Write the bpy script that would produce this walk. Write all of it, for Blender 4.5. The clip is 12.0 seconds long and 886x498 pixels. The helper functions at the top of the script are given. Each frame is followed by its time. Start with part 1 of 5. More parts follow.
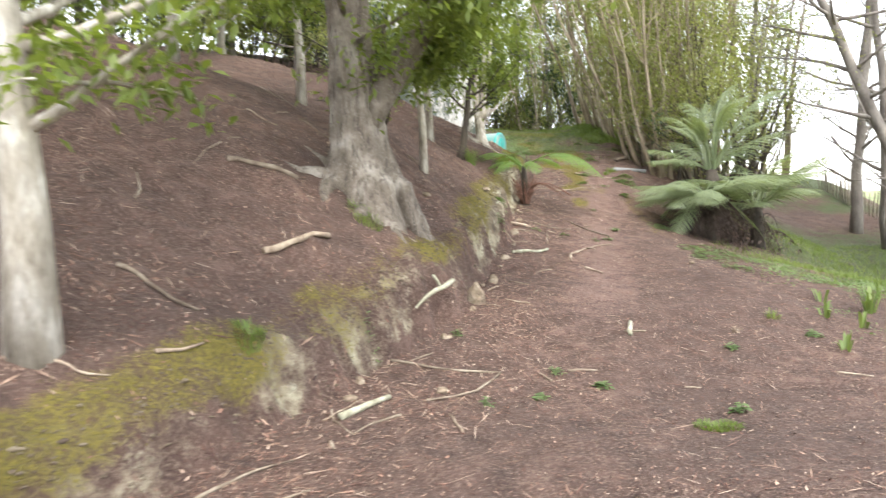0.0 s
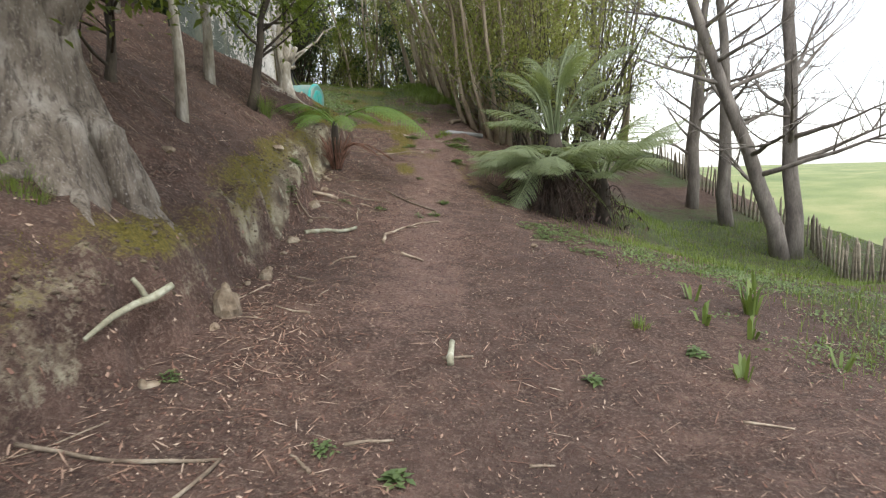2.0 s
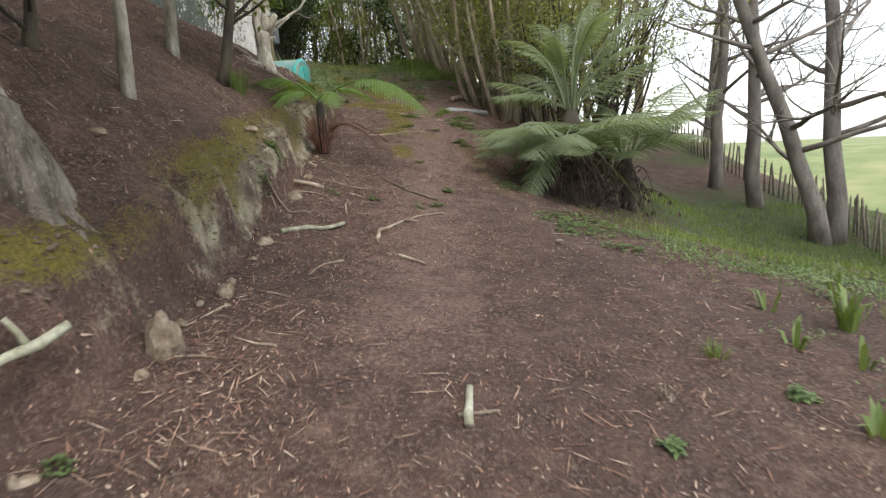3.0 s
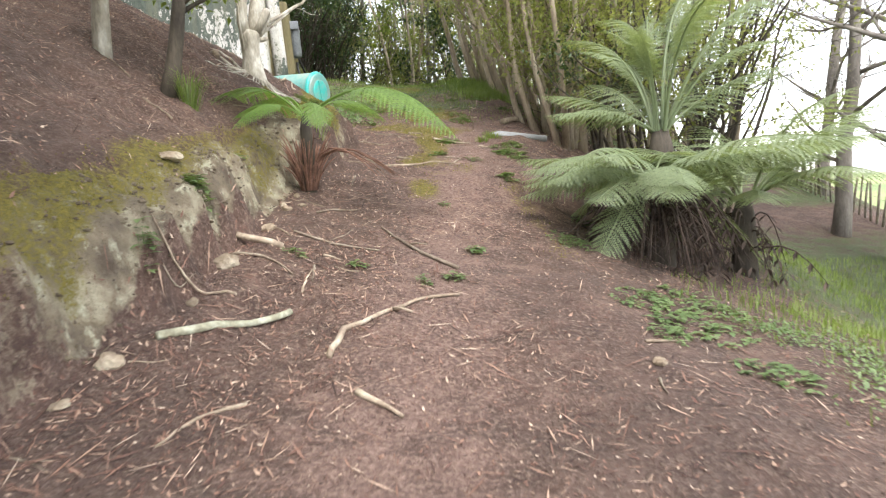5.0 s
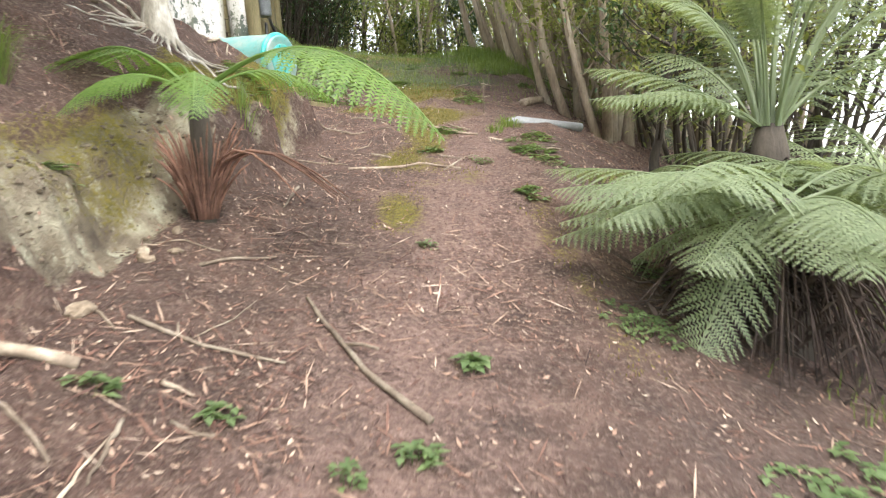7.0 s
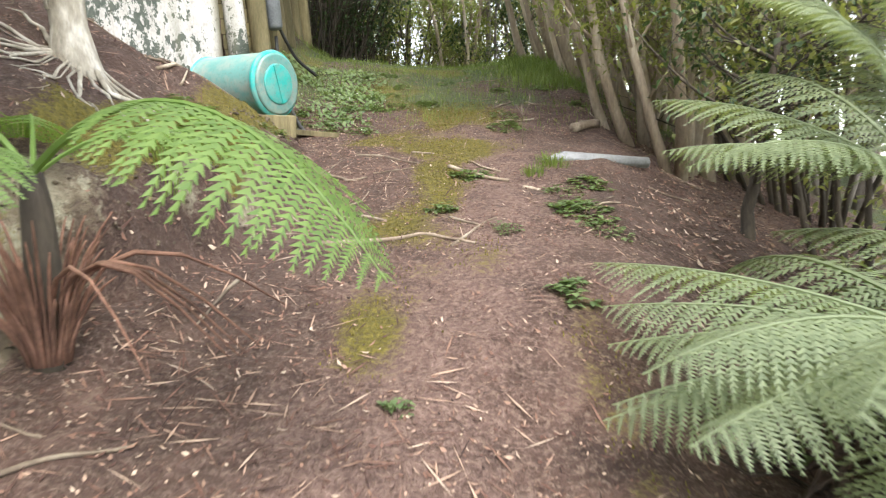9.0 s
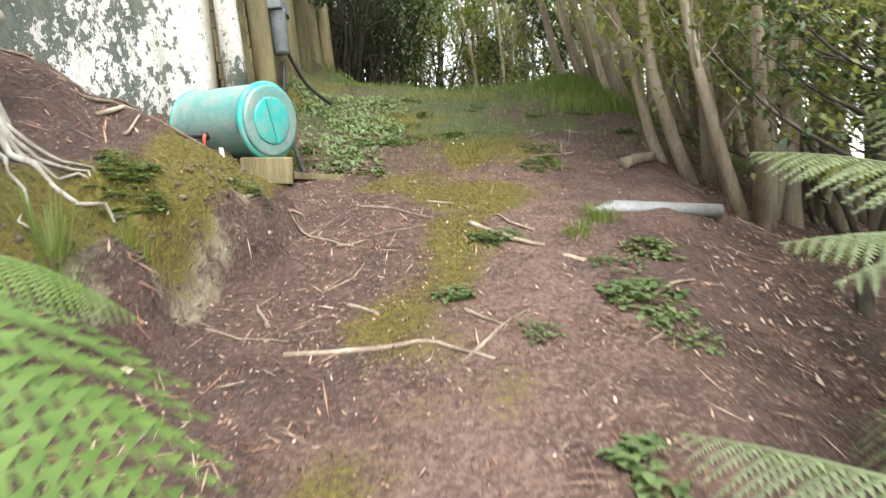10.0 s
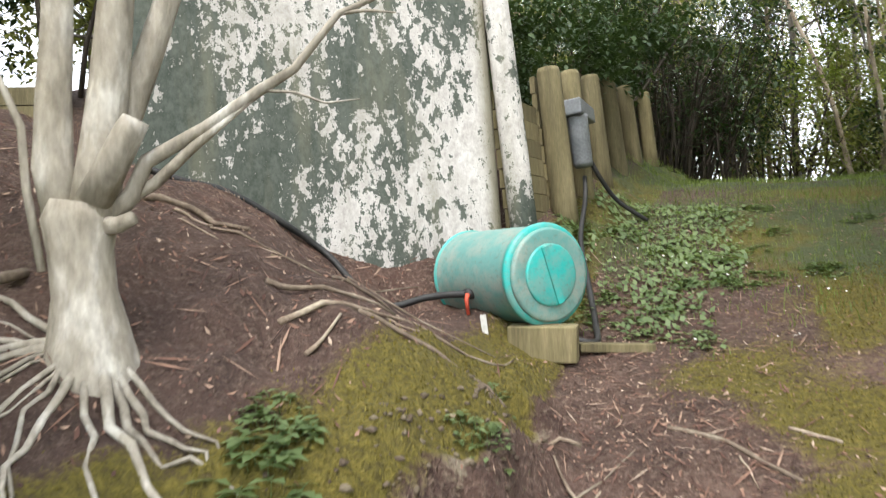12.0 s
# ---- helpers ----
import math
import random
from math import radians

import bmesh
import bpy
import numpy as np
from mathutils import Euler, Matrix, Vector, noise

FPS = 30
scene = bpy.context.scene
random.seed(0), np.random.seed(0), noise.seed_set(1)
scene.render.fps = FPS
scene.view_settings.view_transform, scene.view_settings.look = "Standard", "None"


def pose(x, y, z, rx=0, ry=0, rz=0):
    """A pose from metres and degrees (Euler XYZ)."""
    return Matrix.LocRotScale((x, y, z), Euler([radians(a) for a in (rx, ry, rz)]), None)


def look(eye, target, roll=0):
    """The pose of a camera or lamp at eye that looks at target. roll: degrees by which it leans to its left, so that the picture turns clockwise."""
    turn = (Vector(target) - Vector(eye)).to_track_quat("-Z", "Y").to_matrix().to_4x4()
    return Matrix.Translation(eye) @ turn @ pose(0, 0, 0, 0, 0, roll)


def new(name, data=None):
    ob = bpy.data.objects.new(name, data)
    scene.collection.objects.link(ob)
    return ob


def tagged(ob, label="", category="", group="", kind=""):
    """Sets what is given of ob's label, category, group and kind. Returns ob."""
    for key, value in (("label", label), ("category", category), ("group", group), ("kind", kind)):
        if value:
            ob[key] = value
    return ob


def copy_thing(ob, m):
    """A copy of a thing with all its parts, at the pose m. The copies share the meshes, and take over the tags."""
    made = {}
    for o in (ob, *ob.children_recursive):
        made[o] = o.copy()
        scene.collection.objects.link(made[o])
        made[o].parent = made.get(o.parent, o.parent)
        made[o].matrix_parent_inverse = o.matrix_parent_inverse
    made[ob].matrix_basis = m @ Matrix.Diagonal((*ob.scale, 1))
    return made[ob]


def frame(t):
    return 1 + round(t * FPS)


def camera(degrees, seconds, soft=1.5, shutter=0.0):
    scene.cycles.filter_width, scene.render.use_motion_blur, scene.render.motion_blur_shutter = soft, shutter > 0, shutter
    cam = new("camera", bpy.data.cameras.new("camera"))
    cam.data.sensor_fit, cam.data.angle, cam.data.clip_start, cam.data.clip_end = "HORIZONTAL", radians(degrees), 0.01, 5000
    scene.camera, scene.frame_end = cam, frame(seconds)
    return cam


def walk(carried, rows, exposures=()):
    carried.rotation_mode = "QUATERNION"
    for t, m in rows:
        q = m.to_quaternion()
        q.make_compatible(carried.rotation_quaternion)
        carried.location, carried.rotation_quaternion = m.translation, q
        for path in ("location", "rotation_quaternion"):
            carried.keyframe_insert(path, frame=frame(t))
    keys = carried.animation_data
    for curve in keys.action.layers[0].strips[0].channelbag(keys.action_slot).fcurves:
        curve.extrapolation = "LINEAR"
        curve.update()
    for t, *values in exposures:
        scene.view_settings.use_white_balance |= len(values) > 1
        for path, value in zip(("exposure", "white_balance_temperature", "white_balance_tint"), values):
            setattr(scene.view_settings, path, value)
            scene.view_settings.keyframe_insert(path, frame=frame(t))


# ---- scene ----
cam = camera(66.7, 12.0, soft=1.2, shutter=0.4)
PATH = [
    (0, (0.037, -0.339, 1.278), (0.043, 1.658, 1.162), -2.7),
    (0.5, (0.281, 0.266, 1.264), (0.474, 2.248, 1.075), -2.5),
    (1, (0.487, 0.881, 1.258), (0.84, 2.835, 1.019), -1.1),
    (1.5, (0.62, 1.379, 1.248), (1.048, 3.322, 1.053), -0.9),
    (2, (0.782, 1.858, 1.213), (1.238, 3.793, 0.99), -1.6),
    (2.5, (0.915, 2.339, 1.21), (1.381, 4.265, 0.943), -0.6),
    (2.7, (0.941, 2.607, 1.214), (1.407, 4.533, 0.94), -2.3),
    (4.3, (1.611, 4.626, 1.242), (1.988, 6.574, 0.985), -1.2),
    (4.5, (1.715, 4.8, 1.279), (2.092, 6.753, 1.072), 0.7),
    (5, (1.87, 5.423, 1.301), (2.141, 7.396, 1.118), -2.1),
    (5.5, (2.006, 6.019, 1.386), (2.254, 7.994, 1.185), -1.9),
    (6, (2.145, 6.54, 1.458), (2.376, 8.518, 1.273), -1.6),
    (6.5, (2.226, 7.153, 1.524), (2.423, 9.134, 1.33), -2.0),
    (7, (2.377, 7.724, 1.581), (2.603, 9.695, 1.327), -1.1),
    (7.2, (2.427, 7.969, 1.626), (2.614, 9.949, 1.408), -1.1),
    (8.8, (2.757, 8.908, 1.934), (2.84, 10.888, 1.666), -0.9),
    (9, (2.815, 9.141, 1.931), (2.866, 11.126, 1.688), -1.6),
    (9.5, (2.894, 9.659, 2.022), (2.903, 11.643, 1.768), -2.0),
    (10, (2.983, 10.177, 2.182), (2.912, 12.166, 1.983), -2.6),
    (10.5, (2.999, 10.699, 2.275), (2.794, 12.683, 2.129), -1.6),
    (11, (2.958, 11.06, 2.421), (2.432, 12.987, 2.323), -5.0),
    (11.5, (2.931, 11.383, 2.567), (2.066, 13.186, 2.58), -4.5),
    (12, (2.894, 11.713, 2.744), (1.91, 13.452, 2.814), -3.1),
]
walk(cam, [(t, look(eye, target, roll)) for t, eye, target, roll in PATH],
     [(0, 1.6), (1.2, 1.08), (2.6, 0.5), (4.4, 1.38), (7, 1.72), (9.5, 1.62), (10.5, 1.78), (12, 1.28)])

# ---- sky, sun, exposure ----
world = bpy.data.worlds.new("world")
scene.world = world
world.use_nodes = True
wn, wl = world.node_tree.nodes, world.node_tree.links
sky = wn.new("ShaderNodeTexSky")
sky.sky_type, sky.sun_disc = "NISHITA", False
sky.sun_elevation, sky.sun_rotation = radians(62), radians(165)
sky.air_density, sky.dust_density, sky.ozone_density = 1.0, 1.0, 1.0
veil = wn.new("ShaderNodeHueSaturation")          # thin cloud takes the blue out of the sky
veil.inputs["Saturation"].default_value = 0.25
veil.inputs["Value"].default_value = 1.7
wl.new(sky.outputs[0], veil.inputs["Color"])
wl.new(veil.outputs[0], wn["Background"].inputs["Color"])
wn["Background"].inputs["Strength"].default_value = 0.15
sun = new("sun", bpy.data.lights.new("sun", "SUN"))
sun.data.energy, sun.data.angle, sun.data.color = 1.1, radians(16), (1.0, 0.95, 0.86)
sun.matrix_world = look((0, 0, 30), (0 - 30 * math.sin(radians(165)) * math.cos(radians(62)), 0 + 30 * -math.cos(radians(165)) * math.cos(radians(62)), 30 - 30 * math.sin(radians(62))))

R = random.Random(7)


# ---- numbers of the land ----
def hash2(i, j, seed):
    h = (i * 374761393 + j * 668265263 + seed * 974634541) & 0x7FFFFFFF
    h = ((h ^ (h >> 13)) * 1274126177) & 0x7FFFFFFF
    return ((h ^ (h >> 16)) & 0xFFFF) / 65535.0


def vnoise(x, y, seed=0):
    """Smooth value noise, -1 to 1, on arrays."""
    x, y = np.asarray(x, float), np.asarray(y, float)
    i, j = np.floor(x).astype(np.int64), np.floor(y).astype(np.int64)
    u, v = x - i, y - j
    u, v = u * u * (3 - 2 * u), v * v * (3 - 2 * v)
    a, b = hash2(i, j, seed), hash2(i + 1, j, seed)
    c, d = hash2(i, j + 1, seed), hash2(i + 1, j + 1, seed)
    return 2 * ((a * (1 - u) + b * u) * (1 - v) + (c * (1 - u) + d * u) * v) - 1


def fbm(x, y, seed=0, n=3):
    return sum(vnoise(x * 2 ** k, y * 2 ** k, seed + k) * 0.5 ** k for k in range(n))


def along(knots, soft=0.6):
    """A smooth curve through (y, value) knots."""
    ks, vs = zip(*knots)
    ys = np.arange(-60, 90, 0.1)
    k = np.exp(-0.5 * (np.arange(-30, 31) * 0.1 / soft) ** 2)
    vv = np.convolve(np.pad(np.interp(ys, ks, vs), 30, mode="edge"), k / k.sum(), "valid")
    return lambda y: np.interp(y, ys, vv)


path_z = along([(-40, -0.6), (0, -0.1), (4.8, -0.08), (6, 0.18), (8.5, 0.5), (10, 0.84), (11.2, 1.07), (12, 1.36), (13, 1.64), (14, 1.86), (15.3, 2.2), (16, 2.36), (17.5, 2.8), (19, 3.3), (20.5, 3.6), (22, 3.7), (26, 3.2), (40, 1.0), (80, -4)])
foot_x = along([(-40, -3.5), (0, -2.2), (2.7, -1.5), (4.65, -0.6), (6.2, 0.2), (8.7, 0.85), (10.2, 1.15), (11.5, 1.45), (13.2, 1.92), (14, 2.0), (15.4, 1.7), (17, 1.5), (40, 1.5)], 0.35)
face_h = along([(-10, 0.35), (3, 0.38), (6, 0.5), (9, 0.52), (11, 0.5), (13, 0.47), (14.2, 0.26), (15.5, 0.05), (30, 0.05)], 0.4)
slope = along([(-10, 0.5), (3, 0.6), (6, 0.70), (9, 0.80), (11, 0.68), (12, 0.7), (13, 0.82), (14, 0.76), (15, 0.62), (17, 0.75), (40, 0.7)])
shoulder_x = along([(-40, 3.4), (5, 3.4), (8, 3.3), (10, 3.35), (13, 3.85), (15, 4.4), (16, 4.55), (19, 4.8), (24, 5.2), (40, 5)])
fall = along([(-40, 0.06), (5, 0.08), (8, 0.1), (10, 0.3), (14, 0.42), (18, 0.42), (24, 0.35), (40, 0.3)])


def step(a, b, t):
    t = np.clip((t - a) / (b - a), 0, 1)
    return t * t * (3 - 2 * t)


def land(x, y, rough=True):
    x, y = np.asarray(x, float), np.asarray(y, float)
    d = foot_x(y) - x
    if rough:
        d = d + 0.10 * fbm(x * 1.3 + 9, y * 1.3, 3) + 0.06 * vnoise(x * 5, y * 5, 5) + 0.03 * vnoise(x * 12, y * 12, 6)
    s, h = slope(y), 3.2 + 2.6 * (1 - step(7.0, 11.0, y))
    z = path_z(y) + face_h(y) * step(0.0, 0.2, d) + h * (1 - np.exp(-s * np.maximum(0, d - 0.2) / h))
    z = z + 0.12 * step(15.8, 17.5, y) * step(-1.4, 0.0, d)
    z = z - 0.36 * np.exp(-((x - 0.5) / 0.6) ** 2 - ((y - 15.2) / 0.6) ** 2)
    z = z + 0.06 * np.clip(d + 1.1, -1.4, 1.0) * step(2.5, 4, y) * (1 - step(11.2, 12.5, y))   # the path tilts away from the bank
    z = z + 0.10 * np.exp(-((d + 0.08) / 0.28) ** 2) * step(7.6, 8.6, y) * (1 - step(11.6, 12.4, y))   # crumbled earth at the toe
    r = np.maximum(0, x - shoulder_x(y))
    z = z - fall(y) * np.minimum(r, 4.0) - 0.05 * np.clip(r - 2, 0, 5)
    far = np.maximum(0, x - 11.5)
    z = z - 9.0 * step(0, 32, far) - 2.0 * step(11.2, 16, x)
    q = np.hypot(x - 9, y - 9)
    z = z + np.where(x > 9, (14.5 + 2.5 * vnoise(x / 60, y / 60, 12)) * step(35, 190, q) * step(9, 40, x), 0)
    z = z - 0.01 * np.maximum(0, np.hypot(x, y) - 200) * (x < 60)
    if rough:
        near = np.exp(-(np.hypot(x - 2, y - 9) / 40) ** 2)
        z = z + near * (0.035 * fbm(x * 0.9, y * 0.9, 21) + 0.012 * fbm(x * 5, y * 5, 31))
        face = step(0.02, 0.12, d) * (1 - step(0.3, 0.55, d)) * face_h(y) * 2
        z = z + face * (0.075 * fbm(x * 4, y * 3.2, 41) + 0.05 * np.abs(vnoise(x * 7, y * 9, 44)) + 0.025 * vnoise(x * 16, y * 16, 45))
    return z


def ground(x, y):
    return float(land(x, y))


# ---- materials ----
def material(name, rough=0.8, metal=0.0):
    m = bpy.data.materials.new(name)
    m.use_nodes = True
    b = m.node_tree.nodes["Principled BSDF"]
    b.inputs["Roughness"].default_value, b.inputs["Metallic"].default_value = rough, metal
    return m, m.node_tree.nodes, m.node_tree.links, b


def noise_node(n, l, scale, detail=4.0, coord=None, stretch=None, rough=0.55):
    t = n.new("ShaderNodeTexNoise")
    t.inputs["Scale"].default_value, t.inputs["Detail"].default_value, t.inputs["Roughness"].default_value = scale, detail, rough
    if coord is None:
        coord = n.new("ShaderNodeTexCoord").outputs["Object"]
    if stretch:
        mp = n.new("ShaderNodeMapping")
        mp.inputs["Scale"].default_value = stretch
        l.new(coord, mp.inputs[0])
        coord = mp.outputs[0]
    l.new(coord, t.inputs["Vector"])
    return t.outputs["Fac"]


def ramp(n, l, fac, stops):
    r = n.new("ShaderNodeValToRGB")
    while len(r.color_ramp.elements) < len(stops):
        r.color_ramp.elements.new(0.5)
    for e, (p, c) in zip(r.color_ramp.elements, stops):
        e.position, e.color = p, (*c, 1)
    l.new(fac, r.inputs[0])
    return r.outputs[0]


def mix(n, l, fac, a, b, mode="MIX"):
    m = n.new("ShaderNodeMix")
    m.data_type, m.blend_type = "RGBA", mode
    for sock, v in ((m.inputs[0], fac), (m.inputs[6], a), (m.inputs[7], b)):
        if isinstance(v, tuple):
            sock.default_value = (*v, 1)
        elif isinstance(v, (int, float)):
            sock.default_value = v
        else:
            l.new(v, sock)
    return m.outputs[2]


def bump(n, l, b, height, strength, dist):
    k = n.new("ShaderNodeBump")
    k.inputs["Strength"].default_value, k.inputs["Distance"].default_value = strength, dist
    l.new(height, k.inputs["Height"])
    l.new(k.outputs[0], b.inputs["Normal"])


def attribute(n, name):
    a = n.new("ShaderNodeAttribute")
    a.attribute_name = name
    return a.outputs["Fac"]


def randomness(n):
    return n.new("ShaderNodeObjectInfo").outputs["Random"]


def surface(name, stops, scale=6.0, fine=60.0, rough=0.85, relief=0.4, dist=0.01, stretch=None, vary=0.0, metal=0.0):
    """A mottled matt surface at two scales."""
    m, n, l, b = material(name, rough, metal)
    f = noise_node(n, l, scale, 5, stretch=stretch)
    g = noise_node(n, l, fine, 3, stretch=stretch)
    c = ramp(n, l, f, stops)
    c = mix(n, l, 0.35, c, ramp(n, l, g, [(0.3, (0.25, 0.25, 0.25)), (0.7, (0.8, 0.8, 0.8))]), "OVERLAY")
    if vary:
        v = n.new("ShaderNodeMapRange")
        v.inputs[3].default_value, v.inputs[4].default_value = 1 - vary, 1 + vary
        l.new(randomness(n), v.inputs[0])
        hs = n.new("ShaderNodeHueSaturation")
        l.new(c, hs.inputs["Color"])
        l.new(v.outputs[0], hs.inputs["Value"])
        c = hs.outputs[0]
    l.new(c, b.inputs["Base Color"])
    bump(n, l, b, g, relief, dist)
    return m


def leafy(name, dark, light, through_light=0.3, rough=0.5):
    """Leaves: colour changes from leaf to leaf, and light comes through."""
    m, n, l, b = material(name, rough)
    isl = n.new("ShaderNodeNewGeometry").outputs["Random Per Island"]
    c = ramp(n, l, isl, [(0.0, dark), (1.0, light)])
    c = mix(n, l, 0.4, c, ramp(n, l, noise_node(n, l, 1.3, 2), [(0.3, dark), (0.7, light)]))
    l.new(c, b.inputs["Base Color"])
    t = n.new("ShaderNodeBsdfTranslucent")
    l.new(mix(n, l, 1.0, c, (1.0, 1.0, 0.45), "MULTIPLY"), t.inputs[0])
    s = n.new("ShaderNodeMixShader")
    s.inputs[0].default_value = through_light
    l.new(b.outputs[0], s.inputs[1]), l.new(t.outputs[0], s.inputs[2])
    l.new(s.outputs[0], n["Material Output"].inputs[0])
    return m


def ground_material():
    m, n, l, b = material("earth", 0.95)
    co = n.new("ShaderNodeTexCoord").outputs["Object"]
    big, mid = noise_node(n, l, 0.7, 4, co), noise_node(n, l, 5, 5, co)
    fine, grit = noise_node(n, l, 38, 4, co, rough=0.75), noise_node(n, l, 120, 3, co)
    dirt = ramp(n, l, mid, [(0.3, (0.062, 0.034, 0.026)), (0.55, (0.125, 0.07, 0.053)), (0.75, (0.215, 0.13, 0.10))])
    dirt = mix(n, l, ramp(n, l, fine, [(0.48, (0, 0, 0)), (0.66, (1, 1, 1))]), dirt, (0.26, 0.18, 0.135))
    dirt = mix(n, l, ramp(n, l, grit, [(0.3, (0.8, 0.8, 0.8)), (0.45, (0, 0, 0))]), dirt, (0.034, 0.02, 0.016))
    dirt = mix(n, l, ramp(n, l, big, [(0.4, (0, 0, 0)), (0.65, (0.5, 0.5, 0.5))]), dirt, (0.07, 0.045, 0.036))
    clay = ramp(n, l, mid, [(0.3, (0.10, 0.074, 0.052)), (0.5, (0.22, 0.175, 0.12)), (0.68, (0.48, 0.43, 0.31))])
    clay = mix(n, l, ramp(n, l, noise_node(n, l, 9, 6, co, (1, 1, 0.6), 0.7), [(0.54, (0, 0, 0)), (0.64, (0.85, 0.85, 0.85))]), clay, (0.50, 0.475, 0.35))
    clay = mix(n, l, ramp(n, l, fine, [(0.58, (0, 0, 0)), (0.74, (0.8, 0.8, 0.8))]), clay, (0.085, 0.06, 0.042))
    moss = ramp(n, l, fine, [(0.3, (0.065, 0.055, 0.012)), (0.55, (0.165, 0.135, 0.022)), (0.75, (0.27, 0.21, 0.045))])
    turf = ramp(n, l, fine, [(0.3, (0.04, 0.05, 0.02)), (0.55, (0.08, 0.105, 0.036)), (0.75, (0.15, 0.155, 0.07))])
    pasture = ramp(n, l, noise_node(n, l, 0.06, 6, co), [(0.3, (0.15, 0.20, 0.08)), (0.5, (0.23, 0.275, 0.11)), (0.7, (0.36, 0.35, 0.17))])

    broken = n.new("ShaderNodeMath")
    broken.operation = "MULTIPLY_ADD"
    l.new(fine, broken.inputs[0])
    broken.inputs[1].default_value = 0.5
    half = n.new("ShaderNodeMath")
    half.operation = "MULTIPLY"
    l.new(mid, half.inputs[0])
    half.inputs[1].default_value = 0.5
    l.new(half.outputs[0], broken.inputs[2])

    def cover(name, under, colour, lo, hi):
        k = n.new("ShaderNodeMath")
        k.operation = "MULTIPLY_ADD"
        l.new(broken.outputs[0], k.inputs[0])
        k.inputs[1].default_value = 1.1
        k2 = n.new("ShaderNodeMath")
        k2.operation = "ADD"
        l.new(attribute(n, name), k2.inputs[0])
        k2.inputs[1].default_value = -0.55
        l.new(k2.outputs[0], k.inputs[2])
        return mix(n, l, ramp(n, l, k.outputs[0], [(lo, (0, 0, 0)), (hi, (1, 1, 1))]), under, colour)

    c = cover("worn", dirt, ramp(n, l, fine, [(0.35, (0.15, 0.088, 0.07)), (0.7, (0.32, 0.21, 0.172))]), 0.35, 0.75)
    c = cover("clay", c, clay, 0.4, 0.6)
    c = cover("moss", c, moss, 0.42, 0.62)
    c = cover("turf", c, turf, 0.42, 0.62)
    c = cover("pasture", c, pasture, 0.4, 0.6)
    l.new(c, b.inputs["Base Color"])
    h = n.new("ShaderNodeMath")
    h.operation = "ADD"
    l.new(fine, h.inputs[0]), l.new(mid, h.inputs[1])
    bump(n, l, b, h.outputs[0], 1.0, 0.05)
    return m


def cracked_bark():
    """Old grey-brown bark, split by upright dark cracks."""
    m, n, l, b = material("old_bark", 0.95)
    f = noise_node(n, l, 3.5, 5)
    crack = noise_node(n, l, 24, 5, None, (1, 1, 0.13), 0.65)
    fleck = noise_node(n, l, 70, 3, None, (1, 1, 0.5))
    c = ramp(n, l, f, [(0.32, (0.12, 0.095, 0.072)), (0.52, (0.21, 0.175, 0.14)), (0.7, (0.40, 0.36, 0.31))])
    c = mix(n, l, ramp(n, l, crack, [(0.38, (0.75, 0.75, 0.75)), (0.5, (0, 0, 0))]), c, (0.065, 0.05, 0.04))
    c = mix(n, l, ramp(n, l, fleck, [(0.55, (0, 0, 0)), (0.72, (0.6, 0.6, 0.6))]), c, (0.42, 0.38, 0.33))
    l.new(c, b.inputs["Base Color"])
    bump(n, l, b, crack, 1.0, 0.05)
    return m


def clod_material():
    m, n, l, b = material("clay_clods", 0.95)
    isl = n.new("ShaderNodeNewGeometry").outputs["Random Per Island"]
    c = ramp(n, l, isl, [(0.0, (0.075, 0.052, 0.038)), (0.6, (0.125, 0.093, 0.066)), (1.0, (0.20, 0.16, 0.112))])
    c = mix(n, l, ramp(n, l, noise_node(n, l, 30, 4), [(0.4, (0, 0, 0)), (0.7, (0.6, 0.6, 0.6))]), c, (0.10, 0.085, 0.045))
    l.new(c, b.inputs["Base Color"])
    bump(n, l, b, noise_node(n, l, 70, 4), 0.8, 0.01)
    return m


EARTH = ground_material()
BARK_PALE = surface("pale_bark", [(0.3, (0.17, 0.145, 0.11)), (0.46, (0.33, 0.295, 0.24)), (0.54, (0.36, 0.325, 0.27)), (0.66, (0.56, 0.53, 0.47))], 9, 45, 0.92, 0.7, 0.01, (1, 1, 0.35), 0.12)
BARK_GREY = surface("grey_bark", [(0.3, (0.10, 0.085, 0.075)), (0.5, (0.19, 0.165, 0.145)), (0.72, (0.30, 0.27, 0.235))], 6, 60, 0.9, 0.6, 0.01, (1, 1, 0.3), 0.15)
BARK_GROVE = surface("grove_bark", [(0.3, (0.15, 0.115, 0.08)), (0.5, (0.29, 0.23, 0.165)), (0.72, (0.50, 0.43, 0.34))], 3, 40, 0.9, 0.6, 0.01, (1, 1, 0.25), 0.3)
BARK_OLD = cracked_bark()
BARK_DARK = surface("dark_bark", [(0.3, (0.035, 0.028, 0.022)), (0.7, (0.10, 0.08, 0.06))], 8, 60, 0.95, 0.7, 0.01, (1, 1, 0.3), 0.2)
STICK = surface("stick_wood", [(0.3, (0.12, 0.085, 0.06)), (0.5, (0.24, 0.185, 0.135)), (0.7, (0.40, 0.34, 0.26))], 7, 60, 0.9, 0.4, 0.004, None, 0.3)
LEAF_BRIGHT = leafy("bright_leaves", (0.11, 0.16, 0.035), (0.32, 0.39, 0.12), 0.55)
LEAF_GROVE = leafy("grove_leaves", (0.14, 0.165, 0.06), (0.42, 0.44, 0.21), 0.6)
LEAF_DARK = leafy("dark_leaves", (0.02, 0.045, 0.015), (0.07, 0.115, 0.04), 0.25)
